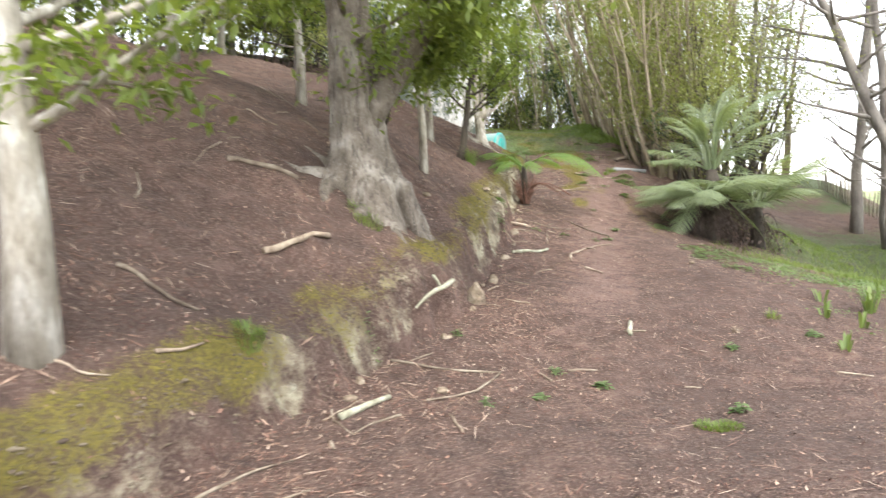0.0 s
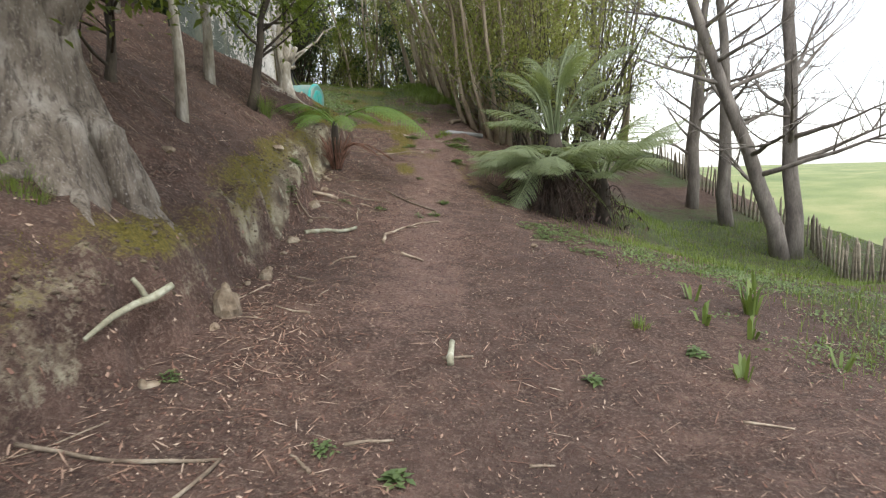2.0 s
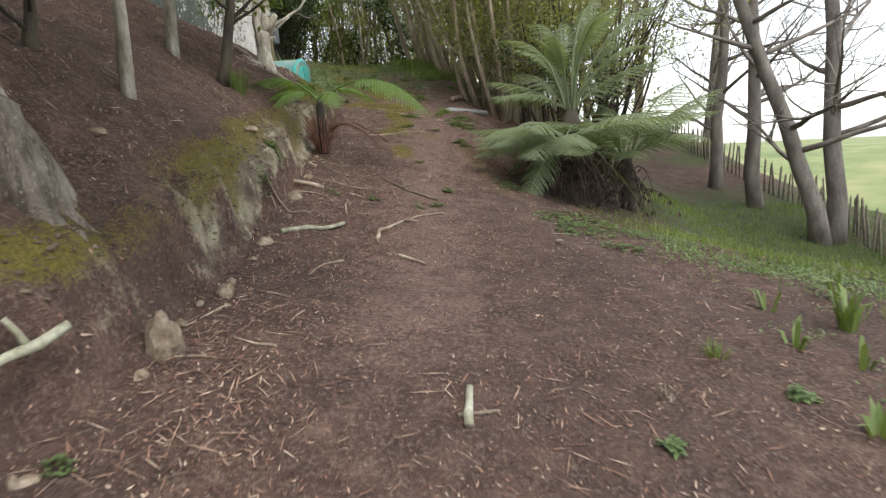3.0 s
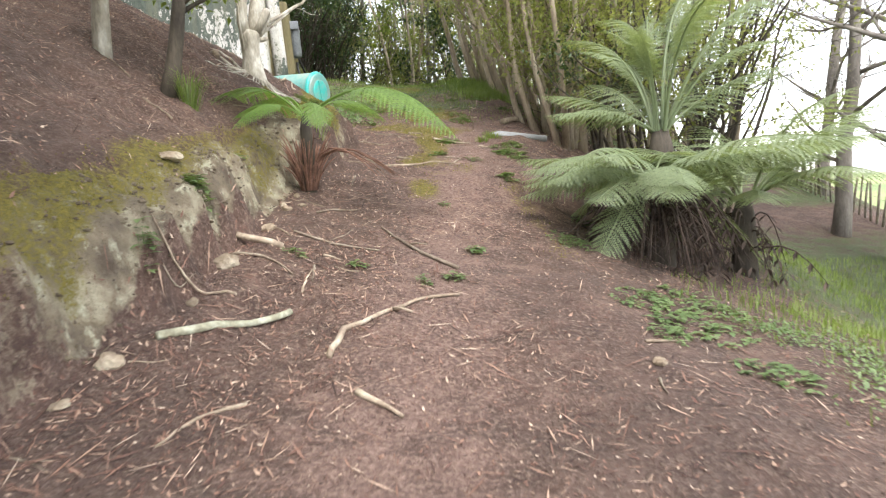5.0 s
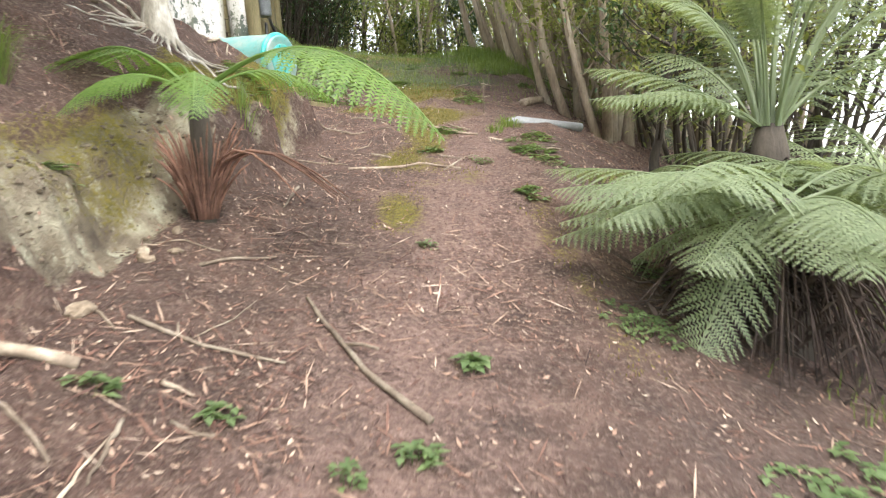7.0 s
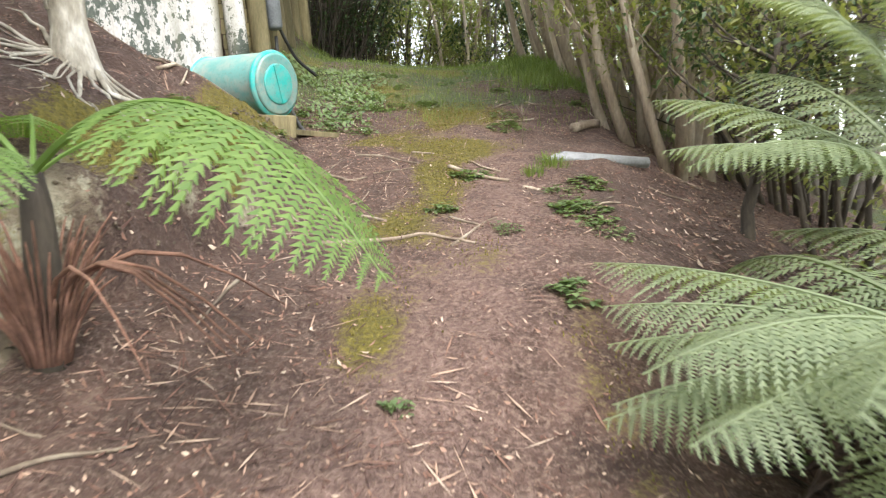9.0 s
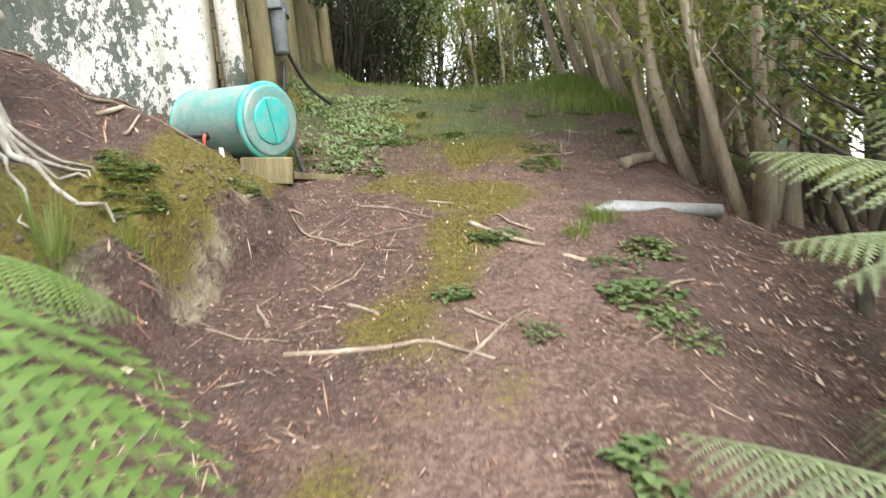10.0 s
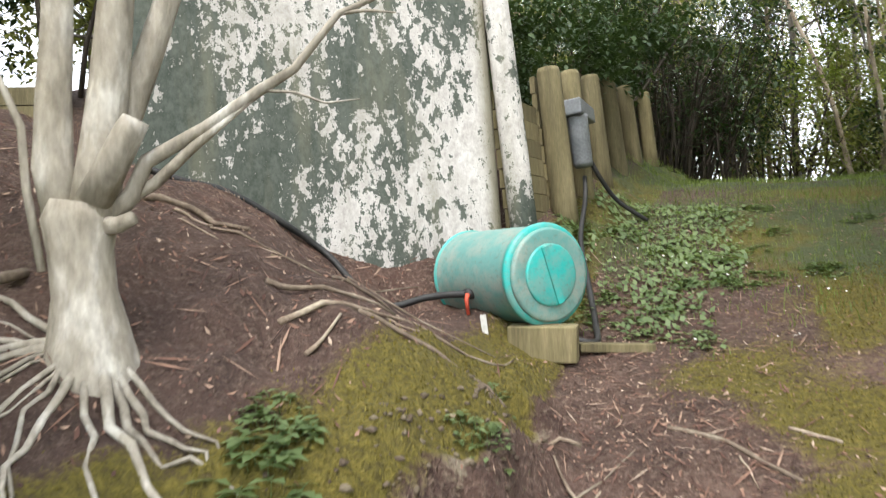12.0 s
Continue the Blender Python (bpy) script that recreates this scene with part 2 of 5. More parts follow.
FERN = leafy("fern_green", (0.15, 0.195, 0.105), (0.34, 0.395, 0.235), 0.45)
FERN_BRIGHT = leafy("fern_light_green", (0.10, 0.19, 0.045), (0.24, 0.36, 0.10), 0.5)
FERN_DEAD = surface("dead_frond", [(0.3, (0.10, 0.05, 0.035)), (0.7, (0.25, 0.13, 0.09))], 10, 60, 0.95, 0.3, 0.004, None, 0.3)
FERN_DARK = surface("dry_skirt", [(0.3, (0.03, 0.02, 0.016)), (0.7, (0.09, 0.062, 0.05))], 10, 60, 0.95, 0.3, 0.004, None, 0.3)
WEED = leafy("weed_leaves", (0.09, 0.145, 0.055), (0.24, 0.32, 0.14), 0.42)
GRASS = leafy("grass_blades", (0.09, 0.15, 0.03), (0.27, 0.34, 0.10), 0.45)
TIMBER = surface("treated_timber", [(0.3, (0.085, 0.07, 0.035)), (0.5, (0.155, 0.13, 0.065)), (0.72, (0.24, 0.20, 0.11))], 3, 40, 0.9, 0.5, 0.006, (3, 3, 0.3), 0.2)


# ---- mesh builders ----
class Mesh:
    """Gathers points and faces."""

    def __init__(self):
        self.v, self.f, self.n = [], [], 0

    def add(self, verts, faces):
        self.v.extend(verts)
        self.f.extend([tuple(i + self.n for i in f) for f in faces])
        self.n += len(verts)

    def tube(self, pts, radii, sides=6, cap=True, lump=0.0, seed=0):
        pts = [Vector(p) for p in pts]
        rnd = random.Random(seed)
        ref = Vector((0.31, 0.17, 0.93)) if abs((pts[-1] - pts[0]).normalized().z) < 0.8 else Vector((0.95, 0.2, 0.1))
        vs = []
        for i, p in enumerate(pts):
            d = (pts[min(i + 1, len(pts) - 1)] - pts[max(i - 1, 0)]).normalized()
            a = d.cross(ref).normalized()
            b = d.cross(a)
            for k in range(sides):
                w = 2 * math.pi * k / sides
                r = radii[i] * (1 + lump * rnd.uniform(-1, 1))
                vs.append(p + (a * math.cos(w) + b * math.sin(w)) * r)
        fs = [(i * sides + k, i * sides + (k + 1) % sides, (i + 1) * sides + (k + 1) % sides, (i + 1) * sides + k)
              for i in range(len(pts) - 1) for k in range(sides)]
        if cap:
            fs += [tuple(range(sides))[::-1], tuple((len(pts) - 1) * sides + k for k in range(sides))]
        self.add(vs, fs)

    def leaf(self, p, d, up, length, width, bend=0.15):
        """A pointed leaf, folded along its rib."""
        d, up = d.normalized(), up
        s = d.cross(up).normalized()
        n = s.cross(d)
        a, t = p, p + d * length - n * (bend * length)
        m = p + d * length * 0.45 - n * (bend * 0.2 * length)
        self.add([a, m + s * width / 2 + n * width * 0.12, t, m - s * width / 2 + n * width * 0.12, m],
                 [(0, 1, 4), (1, 2, 4), (2, 3, 4), (3, 0, 4)])

    def box(self, lo, hi, m=None):
        (x0, y0, z0), (x1, y1, z1) = lo, hi
        vs = [Vector(p) for p in ((x0, y0, z0), (x1, y0, z0), (x1, y1, z0), (x0, y1, z0), (x0, y0, z1), (x1, y0, z1), (x1, y1, z1), (x0, y1, z1))]
        if m:
            vs = [m @ v for v in vs]
        self.add(vs, [(3, 2, 1, 0), (4, 5, 6, 7), (0, 1, 5, 4), (1, 2, 6, 5), (2, 3, 7, 6), (3, 0, 4, 7)])

    def data(self, name, mat, smooth=True):
        me = bpy.data.meshes.new(name)
        me.from_pydata([tuple(v) for v in self.v], [], self.f)
        me.materials.append(mat)
        if smooth:
            me.polygons.foreach_set("use_smooth", [True] * len(me.polygons))
        me.update()
        return me


def part(name, mesh, mat, parent=None, label="", smooth=True):
    """One mesh object, under a thing or a part."""
    data = mesh.data(name, mat, smooth) if isinstance(mesh, Mesh) else mesh
    ob = new(name, data)
    if parent:
        ob.parent = parent
    if label:
        ob["label"] = label
    return ob


def thing(name, m, label, category, group="", kind=""):
    e = new(name)
    e.matrix_basis = m
    e.empty_display_size = 0.2
    return tagged(e, label, category, group, kind)


def wander(start, heading, length, steps, wobble, rnd, lift=0.0):
    """A crooked line."""
    p, d = Vector(start), Vector(heading).normalized()
    pts = [p.copy()]
    for _ in range(steps):
        d = (d + Vector((rnd.uniform(-1, 1), rnd.uniform(-1, 1), rnd.uniform(-1, 1))) * wobble + Vector((0, 0, lift))).normalized()
        p = p + d * (length / steps)
        pts.append(p.copy())
    return pts


def taper(r0, r1, n, flare=0.0):
    return [r0 + (r1 - r0) * (i / (n - 1)) ** 0.9 + flare * r0 * math.exp(-i * 1.6) for i in range(n)]


# ---- the ground ----
def spread(lo, hi, fine, out_lo, out_hi, grow=1.22):
    mid = list(np.arange(lo, hi, fine))
    a, b, s = [], [], fine
    x = lo
    while x > out_lo:
        s *= grow
        x -= s
        a.append(x)
    x, s = mid[-1], fine
    while x < out_hi:
        s *= grow
        x += s
        b.append(x)
    return np.array(a[::-1] + mid + b)


def cover_maps(X, Y):
    d = foot_x(Y) - X
    sh = X - shoulder_x(Y)
    clay = step(-0.02, 0.06, d) * (1 - step(0.3, 0.5, d)) * step(0.05, 0.3, face_h(Y)) * np.clip(0.40 + 0.46 * step(7.6, 9.0, Y) * (1 - step(11.4, 12.2, Y)) + 0.2 * vnoise(X * 3.1, Y * 2.3, 55), 0, 1)
    moss = step(0.0, 0.2, d) * (1 - step(0.4, 0.85, d)) * np.clip(0.42 + 0.22 * vnoise(X * 1.6, Y * 1.6, 51) + 0.26 * step(11.8, 12.6, Y) + 0.10 * step(8.6, 9.4, Y) + 0.12 * (1 - step(5, 7, Y)), 0, 1)
    strip = np.exp(-((X - (2.72 + 0.09 * (Y - 11.5))) / 0.4) ** 2) * step(10.8, 12, Y)
    moss = np.maximum(moss, 0.95 * strip * (0.78 + 0.7 * vnoise(X * 2.4, Y * 1.7, 57)))
    moss = np.maximum(moss, 0.8 * step(13.8, 15.2, Y) * np.exp(-((X - 2.9) / 1.0) ** 2) * (0.8 + 0.6 * vnoise(X * 1.7, Y * 1.7, 58)))
    moss = np.maximum(moss, 0.46 * np.exp(-((X - 3.45) / 0.2) ** 2) * step(9.6, 10.4, Y) * (1 - step(11.8, 12.6, Y)))
    turf = (0.52 + 0.22 * vnoise(X * 0.8, Y * 0.8, 62)) * step(0.5, 2.2, sh) * (1 - step(9.6, 11, Y)) + 0.6 * step(1.4, 2.6, sh) * step(9.6, 11, Y) * (1 - step(14, 18, Y))
    turf = np.maximum(turf, (0.56 + 0.2 * vnoise(X * 1.3, Y * 1.3, 59)) * step(15.3, 17.5, Y) * step(0.2, 0.9, X))
    worn = 0.62 * np.exp(-((d + 1.35) / 0.7) ** 2) * step(4.5, 7, Y) * (1 - step(15, 16.5, Y))
    pasture = step(11.5, 15, X) + step(60, 90, np.hypot(X, Y))
    return dict(worn=worn, clay=clay, moss=moss, turf=turf, pasture=np.clip(pasture, 0, 1))


def build_ground():
    xs, ys = spread(-4.5, 6.5, 0.042, -600, 1500), spread(0.5, 18.5, 0.042, -600, 1500)
    X, Y = np.meshgrid(xs, ys)
    Z = land(X, Y)
    nx, ny = len(xs), len(ys)
    me = bpy.data.meshes.new("ground")
    idx = np.arange(nx * ny).reshape(ny, nx)
    faces = np.stack([idx[:-1, :-1], idx[:-1, 1:], idx[1:, 1:], idx[1:, :-1]], -1).reshape(-1, 4)
    me.vertices.add(nx * ny)
    me.vertices.foreach_set("co", np.stack([X, Y, Z], -1).ravel())
    me.loops.add(faces.size)
    me.loops.foreach_set("vertex_index", faces.ravel())
    me.polygons.add(len(faces))
    me.polygons.foreach_set("loop_start", np.arange(0, faces.size, 4))
    me.polygons.foreach_set("use_smooth", [True] * len(faces))
    me.update(calc_edges=True)
    for name, values in cover_maps(X, Y).items():
        me.attributes.new(name, "FLOAT", "POINT").data.foreach_set("value", values.ravel())
    me.materials.append(EARTH)
    tagged(new("ground", me), "brown leaf-littered earth path beside a mossy clay bank", "ground", kind="structure")


build_ground()


# ---- concrete wall, drum, retaining wall ----
def wall_material():
    m, n, l, b = material("weathered_render", 0.92)
    co = n.new("ShaderNodeTexCoord").outputs["Object"]
    big = noise_node(n, l, 1.6, 6, co, (1, 1, 0.6), 0.65)
    flake = noise_node(n, l, 17, 7, co, (1, 1, 0.7), 0.75)
    drip = noise_node(n, l, 5, 5, co, (1, 1, 0.12), 0.6)
    paint = ramp(n, l, flake, [(0.33, (0.40, 0.37, 0.345)), (0.6, (0.70, 0.675, 0.64))])
    grime = ramp(n, l, flake, [(0.3, (0.028, 0.04, 0.03)), (0.62, (0.105, 0.12, 0.10))])
    k = n.new("ShaderNodeMath")
    k.operation = "ADD"
    l.new(big, k.inputs[0]), l.new(flake, k.inputs[1])
    k2 = n.new("ShaderNodeMath")
    k2.operation = "MULTIPLY_ADD"
    l.new(attribute(n, "algae"), k2.inputs[0])
    k2.inputs[1].default_value = 0.09
    l.new(k.outputs[0], k2.inputs[2])
    c = mix(n, l, ramp(n, l, k2.outputs[0], [(0.99, (0, 0, 0)), (1.06, (1, 1, 1))]), paint, grime)
    c = mix(n, l, ramp(n, l, drip, [(0.5, (0, 0, 0)), (0.75, (0.55, 0.55, 0.55))]), c, (0.20, 0.19, 0.13))
    stain = attribute(n, "stain")
    c = mix(n, l, stain, c, mix(n, l, drip, (0.17, 0.15, 0.09), (0.30, 0.27, 0.18)))
    l.new(c, b.inputs["Base Color"])
    bump(n, l, b, k.outputs[0], 0.5, 0.008)
    return m


WALL = wall_material()
WALL_A, WALL_B = Vector((-0.72, 14.31, 0)), Vector((0.88, 16.28, 0))


def build_wall():
    along_w = (WALL_B - WALL_A).normalized()
    inward = Vector((-along_w.y, along_w.x, 0))
    L = (WALL_B - WALL_A).length
    bm = bmesh.new()
    nu, nz = 60, 60
    z0, z1 = 1.9, 5.6
    grid = []
    for i in range(nu + 1):
        row = []
        for j in range(nz + 1):
            u, z = L * i / nu, z0 + (z1 - z0) * j / nz
            lean = inward * (0.05 * (z - 2.6))
            rnd = 0.006 * vnoise(u * 3, z * 3, 61)
            edge = 0.10 * max(0, (u - (L - 0.14)) / 0.14) ** 2
            p = WALL_A + along_w * u + inward * (float(rnd) + edge) + lean + Vector((0, 0, z))
            row.append(bm.verts.new(p))
        grid.append(row)
    for i in range(nu):
        for j in range(nz):
            bm.faces.new((grid[i][j], grid[i + 1][j], grid[i + 1][j + 1], grid[i][j + 1])).smooth = True
    res = bmesh.ops.extrude_face_region(bm, geom=bm.faces[:])
    for v in [g for g in res["geom"] if isinstance(g, bmesh.types.BMVert)]:
        v.co += inward * 0.25
    bmesh.ops.recalc_face_normals(bm, faces=bm.faces)
    me = bpy.data.meshes.new("wall")
    bm.to_mesh(me)
    bm.free()
    me.materials.append(WALL)
    us = np.array([(v.co - WALL_A).dot(along_w) for v in me.vertices]) / L
    zs = np.array([v.co.z for v in me.vertices])
    algae = np.clip(0.9 - us * 1.2, -0.3, 1) * np.clip((zs - 2.6) / 1.2, 0.2, 1)
    stain = np.clip((us - 0.93) / 0.05, 0, 0.85)
    me.attributes.new("algae", "FLOAT", "POINT").data.foreach_set("value", algae)
    me.attributes.new("stain", "FLOAT", "POINT").data.foreach_set("value", stain)
    tagged(new("wall", me), "weathered white-painted concrete wall with grey lichen stains", "wall", kind="structure")


build_wall()


def lathe(profile, sides=48):
    """Turns (radius, height) rings round the z axis."""
    k = Mesh()
    vs = [Vector((r * math.cos(2 * math.pi * i / sides), r * math.sin(2 * math.pi * i / sides), h)) for r, h in profile for i in range(sides)]
    fs = [(j * sides + i, j * sides + (i + 1) % sides, (j + 1) * sides + (i + 1) % sides, (j + 1) * sides + i) for j in range(len(profile) - 1) for i in range(sides)]
    fs.append(tuple((len(profile) - 1) * sides + i for i in range(sides)))
    fs.append(tuple(range(sides))[::-1])
    k.add(vs, fs)
    return k


def plastic(name, a, b2, dusty):
    m, n, l, b = material(name, 0.45)
    c = mix(n, l, noise_node(n, l, 3, 5), a, b2)
    f = ramp(n, l, noise_node(n, l, 7, 7, rough=0.7), [(0.42, (0, 0, 0)), (0.62, (0.85, 0.85, 0.85))])
    c = mix(n, l, f, c, dusty)
    c = mix(n, l, ramp(n, l, noise_node(n, l, 40, 4), [(0.55, (0, 0, 0)), (0.75, (0.4, 0.4, 0.4))]), c, (0.14, 0.13, 0.09))
    l.new(c, b.inputs["Base Color"])
    bump(n, l, b, noise_node(n, l, 25, 4), 0.2, 0.003)
    return m


TEAL = plastic("faded_teal_plastic", (0.10, 0.29, 0.265), (0.17, 0.36, 0.33), (0.31, 0.35, 0.305))
TEAL_BRIGHT = plastic("teal_plastic", (0.02, 0.40, 0.365), (0.04, 0.49, 0.45), (0.19, 0.38, 0.34))
RUBBER = surface("black_rubber", [(0.3, (0.012, 0.012, 0.013)), (0.7, (0.035, 0.034, 0.033))], 10, 80, 0.6, 0.2, 0.002)


def build_drum():
    a, b = Vector((1.535, 15.31, 2.70)), Vector((0.83, 15.72, 2.72))
    z = (a - b).normalized()
    y = Vector((0, 0, 1))
    x = y.cross(z).normalized()
    y = z.cross(x)
    m = Matrix((x, y, z)).transposed().to_4x4()
    m.translation = b
    L = (a - b).length
    e = thing("plastic_drum", m, "faded teal plastic drum lying on its side on a timber block", "drum")
    body = [(0.262, 0.0), (0.283, 0.012), (0.288, 0.05), (0.288, 0.06), (0.281, 0.075)]
    body += [(0.281 + 0.004 * math.sin(math.pi * t / 10), 0.075 + (L - 0.15) * t / 10) for t in range(1, 10)]
    body += [(0.281, L - 0.075), (0.285, L - 0.06), (0.285, L - 0.02), (0.27, L - 0.006)]
    part("body", lathe(body), TEAL, e)
    part("rim", lathe([(0.28, L - 0.05), (0.295, L - 0.045), (0.298, L - 0.02), (0.290, L - 0.008), (0.27, L - 0.004)]), TEAL_BRIGHT, e, "bright teal rim")
    part("rim", lathe([(0.27, 0.004), (0.29, 0.008), (0.296, 0.02), (0.292, 0.04), (0.28, 0.044)]), TEAL_BRIGHT, e, "bright teal rim")
    lid = part("lid", lathe([(0.268, L - 0.012), (0.264, L + 0.016), (0.25, L + 0.022), (0.182, L + 0.016)]), TEAL, e, "dusty teal end of the drum")
    part("disc", lathe([(0.178, L + 0.010), (0.176, L + 0.026), (0.165, L + 0.030), (0.03, L + 0.030)]), TEAL_BRIGHT, lid, "raised bright teal disc")
    k = Mesh()
    turn = Matrix.Rotation(radians(18), 4, "Z")
    k.box((-0.022, -0.168, L + 0.028), (0.022, 0.168, L + 0.042), turn)
    part("handle_bar", k, TEAL_BRIGHT, lid, smooth=False)
    # tap low on the side that faces the path
    tap = Mesh()
    tap.tube([(-0.25, -0.10, L * 0.5), (-0.31, -0.10, L * 0.5)], [0.034, 0.03], 12)
    part("tap", tap, RUBBER, e, "black tap fitting")
    grip = Mesh()
    grip.tube([(-0.31, -0.10, L * 0.54), (-0.325, -0.13, L * 0.55), (-0.32, -0.22, L * 0.56)], [0.014, 0.014, 0.01], 8)
    part("tap_handle", grip, surface("red_plastic", [(0.3, (0.45, 0.06, 0.03)), (0.7, (0.6, 0.1, 0.05))], 10, 40, 0.5, 0.1, 0.002), e, "red tap lever")
    return e


build_drum()


def build_blocks():
    k = Mesh()
    z = ground(1.5, 15.2)
    k.box((-0.19, -0.08, -0.03), (0.19, 0.08, 0.17))
    ob = part("timber_block", k, TIMBER, None, smooth=False)
    ob.matrix_basis = pose(1.50, 15.25, z, 2, 2, 14)
    bev = ob.modifiers.new("bevel", "BEVEL")
    bev.width, bev.segments = 0.01, 2
    tagged(ob, "weathered greenish timber block under the teal drum", "timber block")
    k = Mesh()
    k.box((-0.22, -0.05, 0), (0.22, 0.05, 0.05))
    ob = part("timber_offcut", k, TIMBER, None, smooth=False)
    ob.matrix_basis = pose(1.82, 15.55, ground(1.82, 15.55) - 0.01, 0, 4, 35)
    bev = ob.modifiers.new("bevel", "BEVEL")
    bev.width, bev.segments = 0.006, 2
    tagged(ob, "flat pale timber offcut beside the drum block", "timber")


build_blocks()
k = Mesh()
k.box((-0.016, -0.01, -0.04), (0.016, 0.01, 0.10))
peg = part("white_peg", k, surface("white_paint", [(0.3, (0.55, 0.54, 0.5)), (0.7, (0.7, 0.69, 0.66))], 8, 40, 0.7, 0.2, 0.002), smooth=False)
peg.matrix_basis = pose(1.24, 15.06, ground(1.24, 15.06), 3, -5, 20)
tagged(peg, "small white-painted peg under the teal drum", "peg")


def build_retaining_wall():
    e = thing("retaining_wall", pose(0, 0, 0), "timber retaining wall of round posts and horizontal boards", "retaining wall", kind="structure")
    rnd = random.Random(5)
    ys = [16.42, 17.2, 17.9, 18.7, 19.6, 20.6, 21.7]
    tops = [2.7, 1.3, 1.2, 1.15, 1.1, 1.05, 1.0]
    post_x = [0.98, 1.02, 0.98, 0.93, 0.88, 0.84, 0.80]
    for x, y, h in zip(post_x, ys, tops):
        k = Mesh()
        g = ground(x, y)
        r = rnd.uniform(0.095, 0.11)
        top = Vector((x - 0.09 * h + rnd.uniform(-0.02, 0.02), y + rnd.uniform(-0.03, 0.03), g + h))
        base = Vector((x, y, g - 0.3))
        pts = [base.lerp(top, t) for t in (0, 0.3, 0.6, 0.97, 1.0)]
        k.tube(pts, [r * 1.02, r, r * 0.98, r * 0.96, r * 0.85], 16, True, 0.02, int(y * 10))
        part("post", k, WALL if h > 2 else TIMBER, e, "tall post flecked with white paint" if h > 2 else "")
    for i in range(len(ys) - 1):
        g = 0.5 * (ground(post_x[i], ys[i]) + ground(post_x[i + 1], ys[i + 1]))
        for j in range(8):
            z = g - 0.1 + 0.155 * j
            if z > g + min(tops[i], tops[i + 1]) - 0.1:
                break
            a = Vector((post_x[i] - 0.13 - 0.09 * 0.155 * j, ys[i], z))
            b = Vector((post_x[i + 1] - 0.13 - 0.09 * 0.155 * j, ys[i + 1], z))
            k = Mesh()
            t = Vector((-0.045, 0, 0))
            up = Vector((0, 0, 0.145))
            k.add([a, b, b + up, a + up, a + t, b + t, b + t + up, a + t + up], [(0, 1, 2, 3), (7, 6, 5, 4), (3, 2, 6, 7), (4, 5, 1, 0), (0, 3, 7, 4), (1, 5, 6, 2)])
            part("board", k, TIMBER, e, smooth=False)


build_retaining_wall()


# ---- trees ----
def limb(k, start, heading, length, r0, r1, rnd, depth, wobble=0.12, lift=0.03, twigs=5, ends=None, sides=6, steps=7):
    """A branch with side twigs, into mesh k; the tips go into ends."""
    pts = wander(start, heading, length, steps, wobble, rnd, lift)
    k.tube(pts, taper(r0, r1, len(pts)), sides, True, 0.06, rnd.randint(0, 9999))
    if ends is not None:
        ends.extend(pts[steps // 2:])
    if depth > 0:
        for _ in range(twigs):
            t = rnd.uniform(0.25, 0.98)
            i = min(int(t * steps), steps - 1)
            p = pts[i].lerp(pts[i + 1], t * steps - i)
            d = (pts[i + 1] - pts[i]).normalized()
            side = Vector((rnd.uniform(-1, 1), rnd.uniform(-1, 1), rnd.uniform(-0.3, 0.9))).normalized()
            r = (r0 + (r1 - r0) * t) * 0.55
            limb(k, p, d * 0.55 + side, length * rnd.uniform(0.3, 0.5), r, max(0.0018, r * 0.3), rnd, depth - 1, wobble * 1.3, lift, max(2, twigs - 2), ends, max(3, sides - 2), max(4, steps - 2))
    return pts


def foliage(points, count, spread_r, size, rnd, width=0.45, flat=0.5):
    """Leaves in small clusters round the given points."""
    k = Mesh()
    for _ in range(count):
        c = rnd.choice(points)
        p = c + Vector((rnd.gauss(0, 1), rnd.gauss(0, 1), rnd.gauss(0, 0.8))) * spread_r
        d = Vector((rnd.uniform(-1, 1), rnd.uniform(-1, 1), rnd.uniform(-0.8, 0.4)))
        up = Vector((rnd.uniform(-flat, flat), rnd.uniform(-flat, flat), 1))
        s = size * rnd.uniform(0.6, 1.3)
        k.leaf(p, d, up, s, s * width)
    return k


